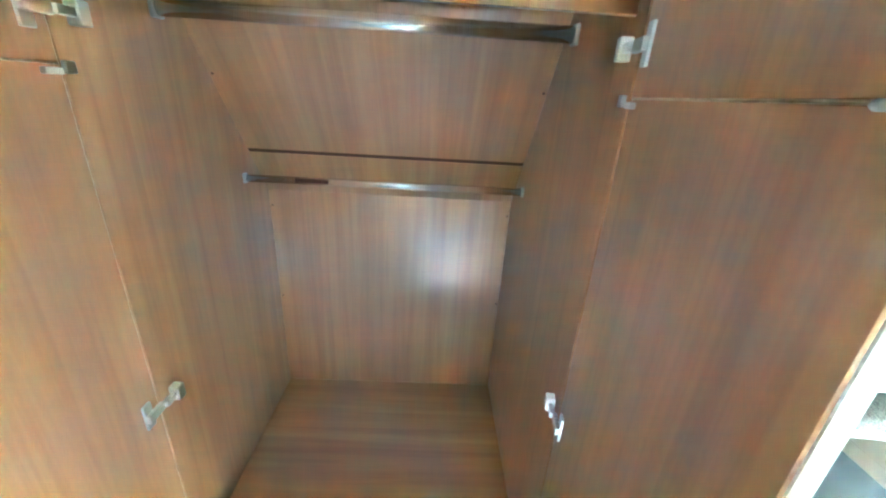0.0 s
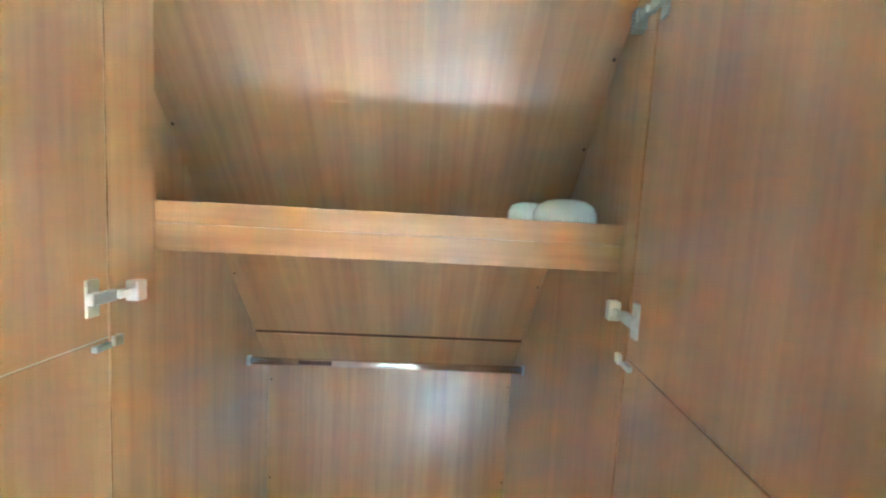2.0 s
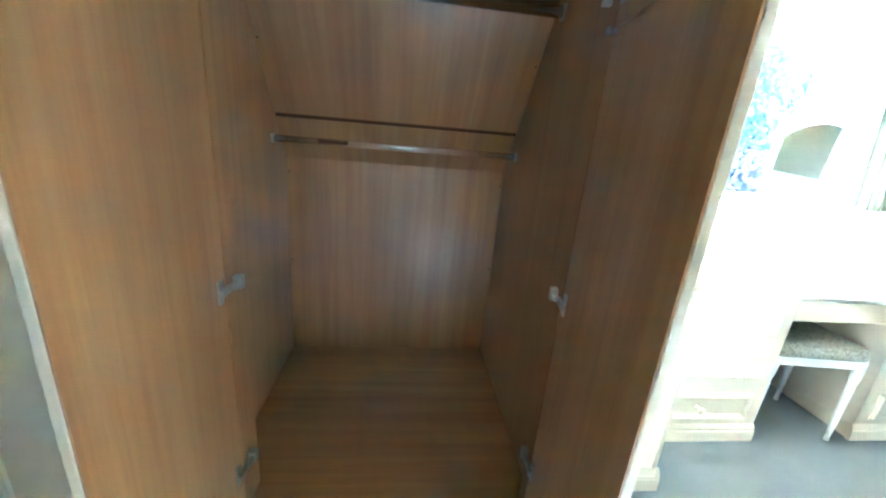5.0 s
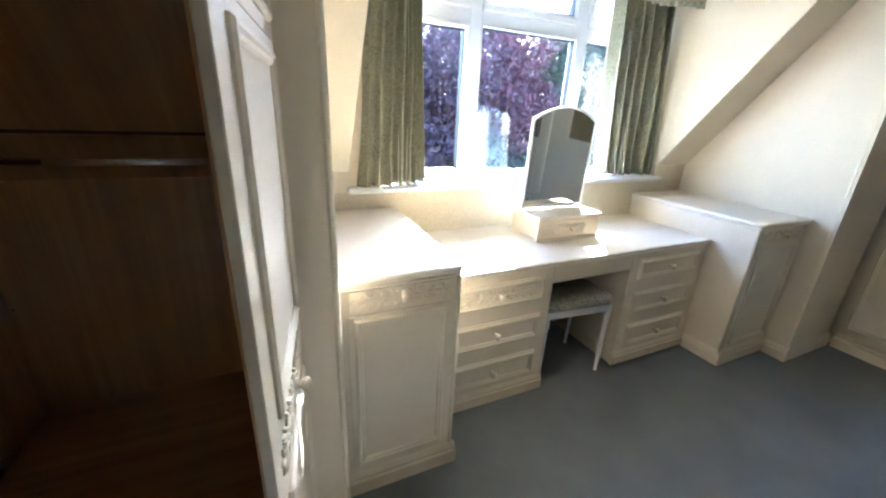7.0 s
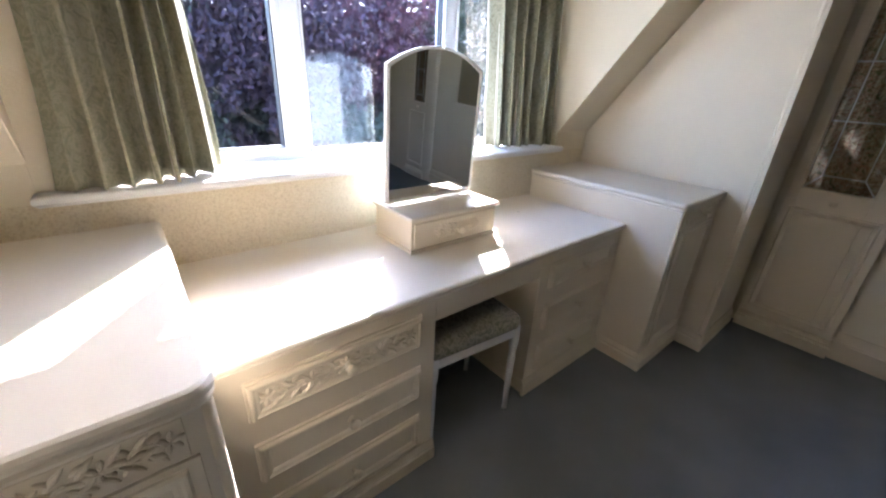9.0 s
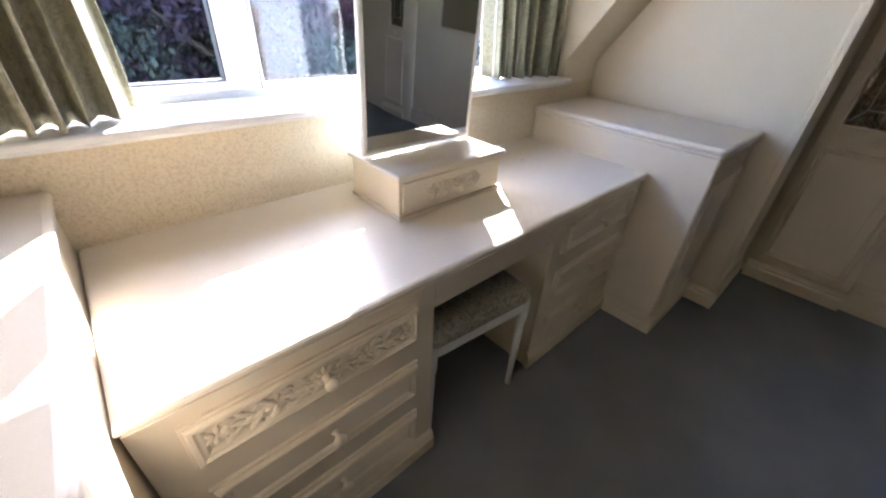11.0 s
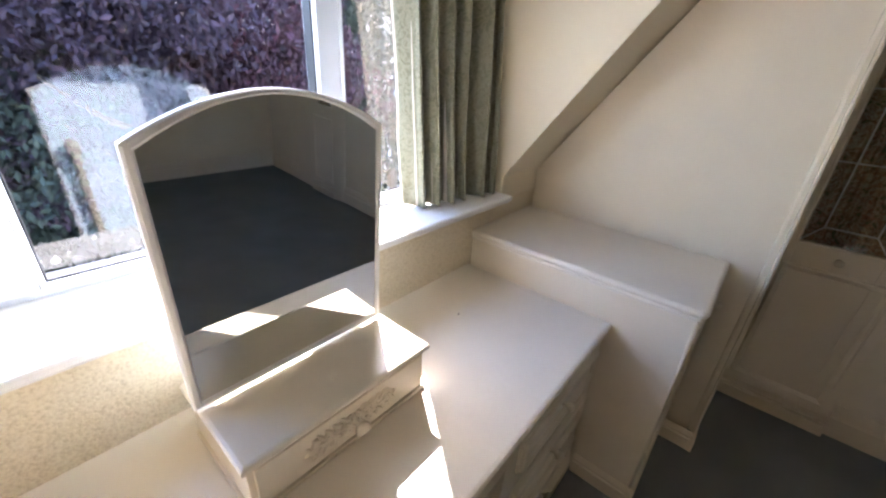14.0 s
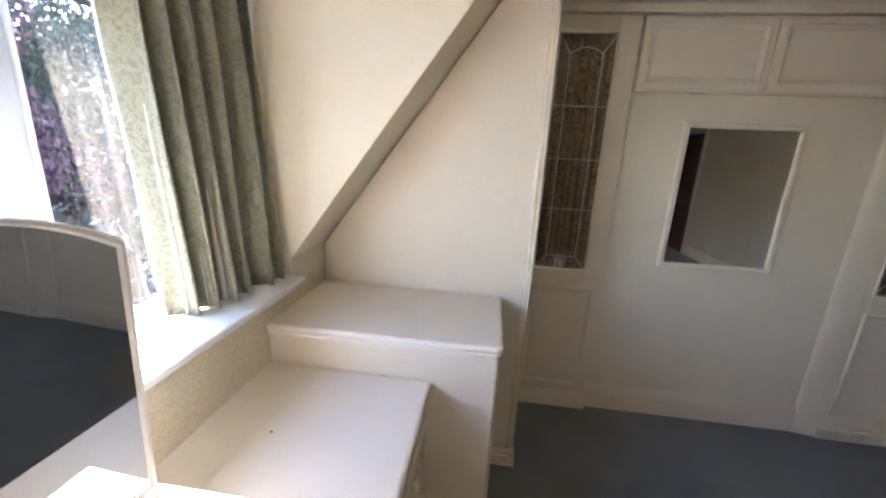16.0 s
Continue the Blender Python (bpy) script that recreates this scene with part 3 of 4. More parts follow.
def under_slope(x0, x1, drop=0.0):
    """A side panel cut to the roof slope."""
    bm = bmesh.new()
    prism(bm, [(WF + 0.022, 0.0), (KNEE - 0.004, 0.0), (KNEE - 0.004, EAVE - 0.012), (slope_y(TOP - 0.01) - 0.012, TOP - 0.01), (WF + 0.022, TOP - 0.01)], "x", x0, x1)
    return bm


part("inner_side", under_slope(IN_R, IN_R + 0.018), WOOD, wardrobe)
part("inner_side", under_slope(IN_L - 0.018, IN_L), WOOD, wardrobe)
part("end_panel", under_slope(-0.272, -0.254), CREAM, wardrobe, "tall cream end panel cut to the roof slope")
part("floor_panel", boxed(IN_L + 0.001, IN_R - 0.001, WF + 0.022, IN_Y, 0.066, 0.086), WOOD_ALONG, wardrobe)
part("back_panel", boxed(IN_L + 0.001, IN_R - 0.001, IN_Y, IN_Y + 0.010, 0.087, 1.086), WOOD_WIDE, wardrobe)
JOINT = 1.268


def slope_board(z0, z1, out=0.022):
    bm = bmesh.new()
    prism(bm, [(slope_y(z0) - out, z0), (slope_y(z1) - out, z1), (slope_y(z1) - out + 0.008, z1 + 0.004), (slope_y(z0) - out + 0.008, z0 + 0.004)], "x", IN_L + 0.001, IN_R - 0.001)
    return bm


part("slope_panel", slope_board(1.086, JOINT - 0.008), WOOD_WIDE, wardrobe)
part("slope_panel", slope_board(JOINT + 0.008, TOP - 0.05), WOOD_WIDE, wardrobe)
part("joint", slope_board(JOINT - 0.011, JOINT + 0.011, 0.018), GROOVE, wardrobe, "dark joint between the slope boards")
part("shelf", boxed(IN_L + 0.001, IN_R - 0.001, -0.328, slope_y(1.74) - 0.024, 1.722, 1.744), WOOD_ALONG, wardrobe)
part("shelf_lip", box(boxed(IN_L + 0.001, IN_R - 0.001, -0.345, -0.3285, 1.648, 1.701, bev=0.0015), IN_L + 0.001, IN_R - 0.001, -0.348, -0.3285, 1.7015, 1.7445, bev=0.002), WOOD_ALONG, wardrobe, "deep front lip of the shelf")
part("plinth", boxed(-1.40, -0.262, WF - 0.004, WF + 0.016, 0.0, 0.0895, bev=0.003), CREAM_EDGE, wardrobe)
for x0, x1 in ((-0.377, -0.268), (-1.392, -1.262)):
    part("stile", boxed(x0, x1, WF, WF + 0.021, 0.09, TOP - 0.01, bev=0.003), CREAM, wardrobe)
    e = x0 if x0 > -1 else x1
    s = -1 if x0 > -1 else 1
    part("stile_edge", boxed(min(e, e + s * 0.003), max(e, e + s * 0.003), WF + 0.001, WF + (0.040 if s < 0 else 0.108), 0.09, TOP - 0.01), WOOD, wardrobe)
    part("stile_back", boxed(x0 + 0.002, x1 - 0.002, WF + 0.0215, WF + (0.040 if s < 0 else 0.108), 0.09, TOP - 0.01), WOOD, wardrobe)
bm = bmesh.new()
tube(bm, [(-0.262, WF - 0.002, 0.09), (-0.262, WF - 0.002, TOP - 0.01)], 0.009, 10)
part("corner_bead", bm, CREAM_EDGE, wardrobe)


def rail(y, z, ry, rz):
    bm = bmesh.new()
    n = 14
    loops = [[(x, y + ry * math.cos(2 * math.pi * i / n), z + rz * math.sin(2 * math.pi * i / n)) for i in range(n)] for x in (IN_L + 0.002, IN_R - 0.002)]
    loft(bm, loops)
    r = smooth(part("hanging_rail", bm, CHROME, wardrobe, "chrome hanging rail"))
    for x0, x1 in ((IN_L + 0.0005, IN_L + 0.012), (IN_R - 0.012, IN_R - 0.0005)):
        part("socket", boxed(x0, x1, y - ry - 0.004, y + ry + 0.004, z - rz - 0.004, z + rz + 0.004, bev=0.004), STEEL, r)
    return r


rail(-0.03, 1.656, 0.016, 0.020)
r = rail(0.292, 1.176, 0.0075, 0.014)
part("sticker", boxed(-1.19, -1.07, 0.2835, 0.2845, 1.170, 1.186), GROOVE, r, "dark label on the rail")
for z, xs in ((0.58, (IN_L + 0.012, IN_R - 0.012)), (1.02, (IN_L + 0.012, IN_R - 0.012))):
    for x in xs:
        bm = bmesh.new()
        lathe(bm, [(0.0042, 0), (0.0042, 0.0015), (0.002, 0.002)], Matrix.Translation((x, IN_Y, z)) @ pose(0, 0, 0, 90, 0, 0), 10)
        part("screw", bm, SCREW, wardrobe)
for z in (1.52, 1.93, 2.1):
    for x in (IN_L + 0.012, IN_R - 0.012):
        bm = bmesh.new()
        q = Vector((0, -PITCH, -1)).to_track_quat("Z", "Y").to_matrix().to_4x4()
        lathe(bm, [(0.0042, 0), (0.0042, 0.0015), (0.002, 0.002)], Matrix.Translation((x, slope_y(z) - 0.022, z)) @ q, 10)
        part("screw", bm, SCREW, wardrobe)


def door(hinge, free, sgn, z0, z1, lower):
    """A leaf of 18 mm: wood inside, cream outside. It is drawn along +u from its hinge; sgn: the side on which its outside lies."""
    hx, hy = hinge
    d = Vector((free[0] - hx, free[1] - hy, 0))
    width = d.length
    u = d.normalized()
    n = Vector((u.y, -u.x, 0)) * sgn            # outwards
    base = Matrix(((u.x, n.x, 0, hx), (u.y, n.y, 0, hy), (0, 0, 1, 0), (0, 0, 0, 1)))

    def put(bm):
        bmesh.ops.transform(bm, matrix=base, verts=bm.verts[:])
        return bm
    inner = boxed(0.0, width, 0.0, 0.004, z0, z1, bev=0.001)
    leaf = part("door", put(inner), WOOD, wardrobe)
    part("outer_face", put(boxed(-0.0005, width + 0.0015, 0.0042, 0.020, z0 - 0.0014, z1 + 0.0014, bev=0.0025)), CREAM, leaf, "cream lacquered outer face")
    face = lambda a, v, h: (a, 0.020 + h, v)
    bm = bmesh.new()
    if lower:
        ring(bm, face, 0.060, width - 0.065, 0.925, z1 - 0.024, BEAD)
        ring(bm, face, 0.060, width - 0.065, z0 + 0.05, 0.765, BEAD)
    else:
        ring(bm, face, 0.060, width - 0.065, z0 + 0.024, z1 - 0.045, BEAD)
    part("moulding", put(bm), CREAM_EDGE, leaf)
    if lower:
        part("carving", put(carving(face, width / 2, 0.845, width * 0.76, 0.075)), CARVED, leaf, "applied carving of scrolls and leaves")["kind"] = "stuff"
        bm = lathe(bmesh.new(), KNOB, Matrix.Translation((width / 2, 0.024, 0.845)) @ pose(0, 0, 0, -90, 0, 0))
        smooth(part("knob", put(bm), CREAM_EDGE, leaf))
    else:
        bm = lathe(bmesh.new(), KNOB, Matrix.Translation((width - 0.05, 0.020, z0 + 0.08)) @ pose(0, 0, 0, -90, 0, 0))
        smooth(part("knob", put(bm), CREAM_EDGE, leaf))
    # sprung hinges: a plate on the stile, a cup on the leaf and a bent arm between
    for zh in ((0.27, 0.845) if lower else (1.585, 2.10)):
        bm = bmesh.new()
        box(bm, 0.022, 0.044, -0.006, -0.0005, zh - 0.030, zh + 0.030, bev=0.002)
        box(bm, 0.000, 0.046, -0.016, -0.0065, zh - 0.010, zh + 0.010, bev=0.003)
        box(bm, -0.034, 0.001, -0.022, -0.010, zh - 0.007, zh + 0.007, bev=0.002)
        box(bm, -0.052, -0.030, -0.026, -0.004, zh - 0.018, zh + 0.018, bev=0.003)
        part("hinge", put(bm), STEEL, leaf, "nickel sprung hinge")
    if lower:
        bm = bmesh.new()
        box(bm, 0.004, 0.034, -0.010, -0.0005, z1 - 0.014, z1 - 0.004, bev=0.002)
        box(bm, -0.012, 0.006, -0.016, -0.008, z1 - 0.012, z1 + 0.006, bev=0.002)
        part("stop", put(bm), STEEL, leaf, "small nickel stop")
    return leaf, put, width


R_H, R_F = (-0.379, WF - 0.0015), (-0.450, WF - 0.480)
L_H, L_F = (-1.260, WF - 0.0015), (-1.268, WF - 0.460)
SPLIT = 1.512
for hinge, free, sgn in ((R_H, R_F, -1), (L_H, L_F, 1)):
    low, put, width = door(hinge, free, sgn, 0.092, SPLIT - 0.0015, True)
    up, put, width = door(hinge, free, sgn, SPLIT + 0.0015, 2.23, False)
    if sgn < 0:
        bm = bmesh.new()
        box(bm, width - 0.045, width - 0.020, -0.009, -0.0005, SPLIT - 0.005, SPLIT + 0.002, bev=0.002)
        box(bm, width - 0.025, width - 0.019, -0.011, -0.0005, SPLIT - 0.010, SPLIT + 0.008, bev=0.002)
        lathe(bm, [(0.0035, 0), (0.0035, 0.005), (0.002, 0.008)], Matrix.Translation((width - 0.045, -0.005, SPLIT - 0.0015)) @ pose(0, 0, 0, 0, -90, 0), 10)
        part("catch", put(bm), CATCH, low, "white plastic door catch")
    else:
        bm = lathe(bmesh.new(), [(0.029, 0.0), (0.029, 0.0012), (0.0285, 0.0012)], Matrix.Translation((0.195, -0.0002, 1.84)) @ pose(0, 0, 0, 90, 0, 0), 24)
        part("hole", put(bm), GROOVE, up, "dark round bored hole")
part("top_rail", boxed(-1.261, -0.397, WF, WF + 0.021, 2.235, TOP - 0.01, bev=0.003), CREAM, wardrobe)

# a bowl on the shelf
bm = lathe(bmesh.new(), [(0.068, 0), (0.071, 0.003), (0.070, 0.020), (0.062, 0.036), (0.044, 0.047), (0.024, 0.051), (0.001, 0.052)], pose(-0.428, -0.235, 1.7445), 28)
bowl = thing("bowl", (-0.432, -0.245, 1.7445), "white china bowl turned over on the wardrobe shelf", "bowl")
smooth(part("dish", bm, CERAMIC, bowl))
bm = lathe(bmesh.new(), [(0.050, 0), (0.053, 0.003), (0.052, 0.020), (0.044, 0.038), (0.022, 0.045), (0.001, 0.046)], pose(-0.480, -0.115, 1.7445), 24)
cup = thing("cup", (-0.478, -0.12, 1.7445), "small white china cup turned over behind a bowl", "cup")
smooth(part("dish", bm, CERAMIC, cup))

# closed wardrobe unit beside it
unit = thing("fitted_wardrobe", (-1.95, -0.1, 0), "fitted cream wardrobe with closed panelled doors", "wardrobe")
part("body", boxed(LEFT + 0.005, -1.408, WF + 0.001, WF + 0.030, 0.09, TOP - 0.01, bev=0.003), CREAM, unit)
part("plinth", boxed(LEFT + 0.005, -1.402, WF - 0.004, WF + 0.03, 0, 0.0895, bev=0.003), CREAM_EDGE, unit)
for k in range(2):
    x0 = -2.44 + k * 0.50
    for z0, z1 in ((0.10, 1.508), (1.515, 2.23)):
        d = part("door", boxed(x0, x0 + 0.49, WF - 0.018, WF, z0, z1, bev=0.003), CREAM, unit)
        bm = bmesh.new()
        ring(bm, front(WF - 0.018), x0 + 0.045, x0 + 0.445, z0 + 0.045, z1 - 0.045, BEAD)
        part("moulding", bm, CREAM_EDGE, d)
        knob(d, (x0 + (0.45 if k == 0 else 0.04), WF - 0.018, 1.04 if z0 < 1 else 1.6), (0, -1, 0))

# ---- the tall panelled corner at the other end ----
corner = thing("corner_unit", (2.72, 0, 0), "cream corner unit, side panel cut to the slope", "wardrobe")
bm = bmesh.new()
prism(bm, [(WF + 0.022, 0.0), (KNEE - 0.004, 0.0), (KNEE - 0.004, EAVE - 0.008), (slope_y(TOP - 0.01) - 0.008, TOP - 0.01), (WF + 0.022, TOP - 0.01)], "x", 2.484, 2.502)
part("side_panel", bm, CREAM, corner)
part("front_panel", boxed(2.470, 2.985, WF, WF + 0.021, 0.09, TOP - 0.01, bev=0.004), CREAM, corner)
part("stile", boxed(2.462, 2.530, WF - 0.010, WF - 0.0005, 0.09, TOP - 0.01, bev=0.003), CREAM_EDGE, corner)
bm = bmesh.new()
tube(bm, [(2.478, WF + 0.012, 0.09), (2.478, WF + 0.012, TOP - 0.01)], 0.010, 10)
part("corner_bead", bm, CREAM_EDGE, corner)
bm = skirting(bmesh.new(), lambda u, v, d: (u, WF - 0.0 - d, v), 2.440, 2.985, 0.092, 0.020)
skirting(bm, lambda u, v, d: (2.462 - d, u, v), WF - 0.018, -0.345, 0.092, 0.020)
part("plinth", bm, CREAM_EDGE, corner)


# ---- fitted units with leaded doors on the end wall ----
FX = 3.0


def leaded_unit(y0, y1, label, rounded=0.0):
    """A shallow unit from y1 (nearer the window) to y0, front at FX."""
    un = thing("display_cabinet", (RIGHT, (y0 + y1) / 2, 0), label, "cabinet", "leaded cabinets on the end wall")
    part("backing", boxed(RIGHT - 0.006, RIGHT - 0.001, y0, y1, 0.09, 2.22), CREAM, un)
    bm = bmesh.new()
    n = 64
    loft(bm, [[(RIGHT - 0.0165 + 0.0065 * math.sin(0.9 * i + 0.6 * math.sin(0.31 * i + z)) + 0.0015 * math.sin(2.3 * i), y0 + 0.09 + (y1 - y0 - 0.12) * i / n, z) for i in range(n + 1)]
              for z in (0.88, 1.2, 1.5, 1.8, 2.15)], caps=(False, False), close=False)
    smooth(part("gathered_cloth", bm, CABINET_CLOTH, un, "gathered floral cloth behind the glass"))
    part("plinth", skirting(bmesh.new(), lambda u, v, d: (RIGHT - 0.001 - d, u, v), y0, y1, 0.10, RIGHT - FX + 0.016), CREAM_EDGE, un)
    st = 0.045
    g0, g1 = y0 + 0.115, y1 - 0.055
    zb, zt = 0.90, 2.135
    fr = part("door", boxed(FX, RIGHT - 0.007, y0 + 0.01, g0, 0.105, 2.215, bev=0.003), CREAM, un)
    for a, b, z0, z1 in ((g1, y1 - 0.002, 0.105, 2.215), (g0 + 0.0005, g1 - 0.0005, 0.105, zb), (g0 + 0.0005, g1 - 0.0005, zt, 2.215)):
        part("door_frame", boxed(FX, RIGHT - 0.007, a, b, z0, z1, bev=0.002), CREAM, fr)
    bm = bmesh.new()
    ring(bm, side(FX), g0 - 0.012, g1 + 0.012, zb - 0.012, zt + 0.012, [(0, -0.001), (0, 0.006), (0.006, 0.008), (0.013, 0.003), (0.014, -0.008)])
    part("glazing_bead", bm, CREAM_EDGE, fr)
    bm = bmesh.new()
    ring(bm, side(FX), y0 + 0.045, y1 - 0.035, 0.15, 0.79, BEAD)
    part("moulding", bm, CREAM_EDGE, fr)
    one_glossy_face(part("pane", boxed(FX + 0.010, FX + 0.014, g0, g1, zb, zt), [LEADED, CLEAR], fr, "dim leaded glass"), 0)
    # cames: an inner arched frame, cross bars and rays to the corners
    bm = bmesh.new()
    i0, i1, j0, j1 = g0 + 0.058, g1 - 0.058, zb + 0.075, zt - 0.095
    L = lambda *p: tube(bm, [(FX + 0.008, a, b) for a, b in p], 0.0032, 6)
    L((i0, j0), (i0, j1)), L((i1, j0), (i1, j1)), L((i0, j0), (i1, j0))
    L(*[(i0 + (i1 - i0) * s / 8, j1 + 0.03 * math.sin(math.pi * s / 8)) for s in range(9)])
    for k in (1, 2, 3):
        z = j0 + (j1 + 0.02 - j0) * k / 4
        L((g0, z), (g1, z))
    for a, b, c, d in ((g0, zb, i0, j0), (g1, zb, i1, j0), (g0, zt, i0, j1), (g1, zt, i1, j1)):
        L((a, b), (c, d))
    part("came", bm, LEAD, fr, "pale lead cames")
    knob(fr, (FX, (y0 + y1) / 2 + 0.02, 0.845), (-1, 0, 0))
    if rounded:
        bm = bmesh.new()
        pts = [(RIGHT - 0.001, y1 + rounded)] + [(FX - 0.002 + 0.036 * (1 - math.cos(a)) * 1.0, y1 + rounded * (math.sin(a))) for a in [math.pi / 2 * (1 - s / 8) for s in range(9)]] + [(RIGHT - 0.001, y1)]
        prism(bm, pts, "z", 0.0, 2.22)
        part("rounded_post", bm, CREAM, un, "cream post with a rounded front")
    return un


leaded_unit(-0.938, -0.490, "narrow cream cabinet with a leaded glass door")
leaded_unit(-2.66, -2.262, "narrow cream cabinet with a leaded glass door and rounded post", 0.115)
bridge = thing("bridging_cupboard", (RIGHT, -1.5, 1.87), "cream bridging cupboard across the bed recess", "cupboard")
part("body", boxed(FX + 0.006, RIGHT - 0.001, -2.146, -0.940, 1.872, 2.218, bev=0.003), CREAM, bridge)
for k in range(2):
    y0 = -2.136 + k * 0.60
    d = part("door", boxed(FX - 0.008, FX + 0.0055, y0, y0 + 0.595, 1.882, 2.208, bev=0.003), CREAM, bridge)
    bm = bmesh.new()
    ring(bm, side(FX - 0.008), y0 + 0.03, y0 + 0.565, 1.91, 2.18, BEAD)
    part("moulding", bm, CREAM_EDGE, d)
bm = skirting(bmesh.new(), lambda u, v, d: (RIGHT - d, u, 2.220 + v), -2.96, -0.48, 0.06, 0.065)
setting("trim", bm, CREAM_EDGE, "cream cornice over the fitted units", "cornice")
end = thing("end_panel", (RIGHT, -2.81, 0), "plain cream end panel of the fitted units", "panel")
part("board", boxed(FX + 0.01, RIGHT - 0.001, -2.96, -2.662, 0, 2.218, bev=0.003), CREAM, end)

# wall mirror
wm = thing("wall_mirror", (RIGHT, -1.51, 0.95), "rectangular wall mirror in a narrow cream frame", "mirror")
MY0, MY1, MZ0, MZ1 = -1.800, -1.222, 0.955, 1.735
bm = bmesh.new()
ring(bm, side(RIGHT - 0.001), MY0, MY1, MZ0, MZ1, [(0, 0), (0, 0.018), (0.006, 0.024), (0.024, 0.022), (0.030, 0.014), (0.030, 0.0)])
part("mirror_frame", bm, CREAM_EDGE, wm)
part("mirror_glass", boxed(RIGHT - 0.011, RIGHT - 0.001, MY0 + 0.029, MY1 - 0.029, MZ0 + 0.029, MZ1 - 0.029), MIRROR, wm)

# ---- dressing-table mirror ----
vm = thing("vanity_mirror", (1.115, 0.28, 0.741), "white arched swing mirror on a small drawer box", "mirror")
VX0, VX1, VY0, VY1, VZ = 0.904, 1.334, 0.164, 0.415, 0.741
part("box", boxed(VX0, VX1, VY0, VY1, VZ + 0.012, VZ + 0.122, bev=0.003), CREAM, vm)
part("foot", boxed(VX0 - 0.006, VX1 + 0.006, VY0 - 0.007, VY1 + 0.003, VZ, VZ + 0.0118, bev=0.003), CREAM_EDGE, vm)
part("lid", slab(bmesh.new(), VX0 - 0.010, VX1 + 0.010, VY0 - 0.014, VY1 + 0.006, VZ + 0.1222, VZ + 0.142), CREAM_TOP, vm)
dr = part("drawer", boxed(VX0 + 0.012, VX1 - 0.012, VY0 - 0.006, VY0 + 0.002, VZ + 0.020, VZ + 0.114, bev=0.002), CREAM, vm)
part("carving", carving(front(VY0 - 0.006), (VX0 + VX1) / 2, VZ + 0.067, 0.20, 0.055), CARVED, dr, "small applied carving")["kind"] = "stuff"
knob(dr, ((VX0 + VX1) / 2, VY0 - 0.010, VZ + 0.067), (0, -1, 0), None, 1.0)
MX0, MX1, MB, MS, MA = 0.889, 1.327, 0.894, 1.376, 1.444
MYF = 0.306


def arch(i):
    """The mirror's outline, drawn in by i."""
    pts = [(MX0 + i, MB + i), (MX1 - i, MB + i)]
    cx, half = (MX0 + MX1) / 2, (MX1 - MX0) / 2 - i
    for s in range(17):
        a = -1 + 2 * s / 16
        pts.append((cx - a * half, MS - i * 0.6 + (MA - MS) * (1 - a * a)))
    return pts


tilt = Matrix.Translation((0, MYF, 1.12)) @ pose(0, 0, 0, 2.2, 0, 0) @ Matrix.Translation((0, -MYF, -1.12))
bm = loft(bmesh.new(), [[(x, y, z) for x, z in arch(i)] for i, y in ((0.004, MYF + 0.020), (0.0, MYF + 0.016), (0.0, MYF + 0.004), (0.004, MYF))], caps=(True, False))
loft(bm, [[(x, y, z) for x, z in arch(i)] for i, y in ((0.004, MYF), (0.011, MYF - 0.001), (0.016, MYF + 0.004))], caps=(False, False))
bmesh.ops.transform(bm, matrix=tilt, verts=bm.verts[:])
part("mirror_frame", bm, WHITE_GLOSS, vm)
bm = loft(bmesh.new(), [[(x, y, z) for x, z in arch(i)] for i, y in ((0.0155, MYF + 0.0035), (0.0155, MYF + 0.012))])
bmesh.ops.transform(bm, matrix=tilt, verts=bm.verts[:])
part("mirror_glass", bm, MIRROR, vm)
bm = loft(bmesh.new(), [[(x, y, z) for x, z in arch(i)] for i, y in ((0.007, MYF + 0.0203), (0.007, MYF + 0.0225), (0.009, MYF + 0.0235))])
bmesh.ops.transform(bm, matrix=tilt, verts=bm.verts[:])
part("back_board", bm, BACK_BOARD, vm, "pale blue painted back board")
for x in (MX0 + 0.045, MX1 - 0.045):
    bm = lathe(bmesh.new(), [(0.014, 0), (0.014, 0.006), (0.011, 0.012), (0.0095, 0.30), (0.013, 0.31), (0.010, 0.322), (0.016, 0.336), (0.018, 0.350), (0.013, 0.366), (0.002, 0.373)], pose(x, MYF + 0.050, VZ + 0.142), 14)
    post = smooth(part("post", bm, BUFF, vm, "tan metal support post"))
    part("pivot", boxed(x - 0.005, x + 0.005, MYF + 0.022, MYF + 0.045, 1.115, 1.125, bev=0.001), BUFF, post)

bm = lathe(bmesh.new(), [(0.004, 0), (0.004, 0.001), (0.0035, 0.001)], pose(1.658, 0.299, 0.7412), 12)
part("screw_hole", bm, SCREW, desk, "small dark screw hole")

# ---- stool in the kneehole ----
stool = thing("dressing_stool", (1.08, 0.05, 0), "white dressing stool with a patterned grey upholstered seat", "stool")
SX0, SX1, SY0, SY1 = 0.846, 1.282, -0.112, 0.215
bm = bmesh.new()
loops = []
for i, z in ((0.004, 0.440), (0.0, 0.449), (0.0, 0.470), (0.008, 0.486), (0.03, 0.497), (0.09, 0.503), (0.15, 0.504)):
    pts = []
    r = max(0.035 - i, 0.004)
    for cx, cy, a0 in ((SX1 - i - r, SY1 - i - r, 0), (SX0 + i + r, SY1 - i - r, 1), (SX0 + i + r, SY0 + i + r, 2), (SX1 - i - r, SY0 + i + r, 3)):
        for s in range(6):
            a = (a0 + s / 5) * math.pi / 2
            pts.append((cx + r * math.cos(a), cy + r * math.sin(a), z))
    loops.append(pts)
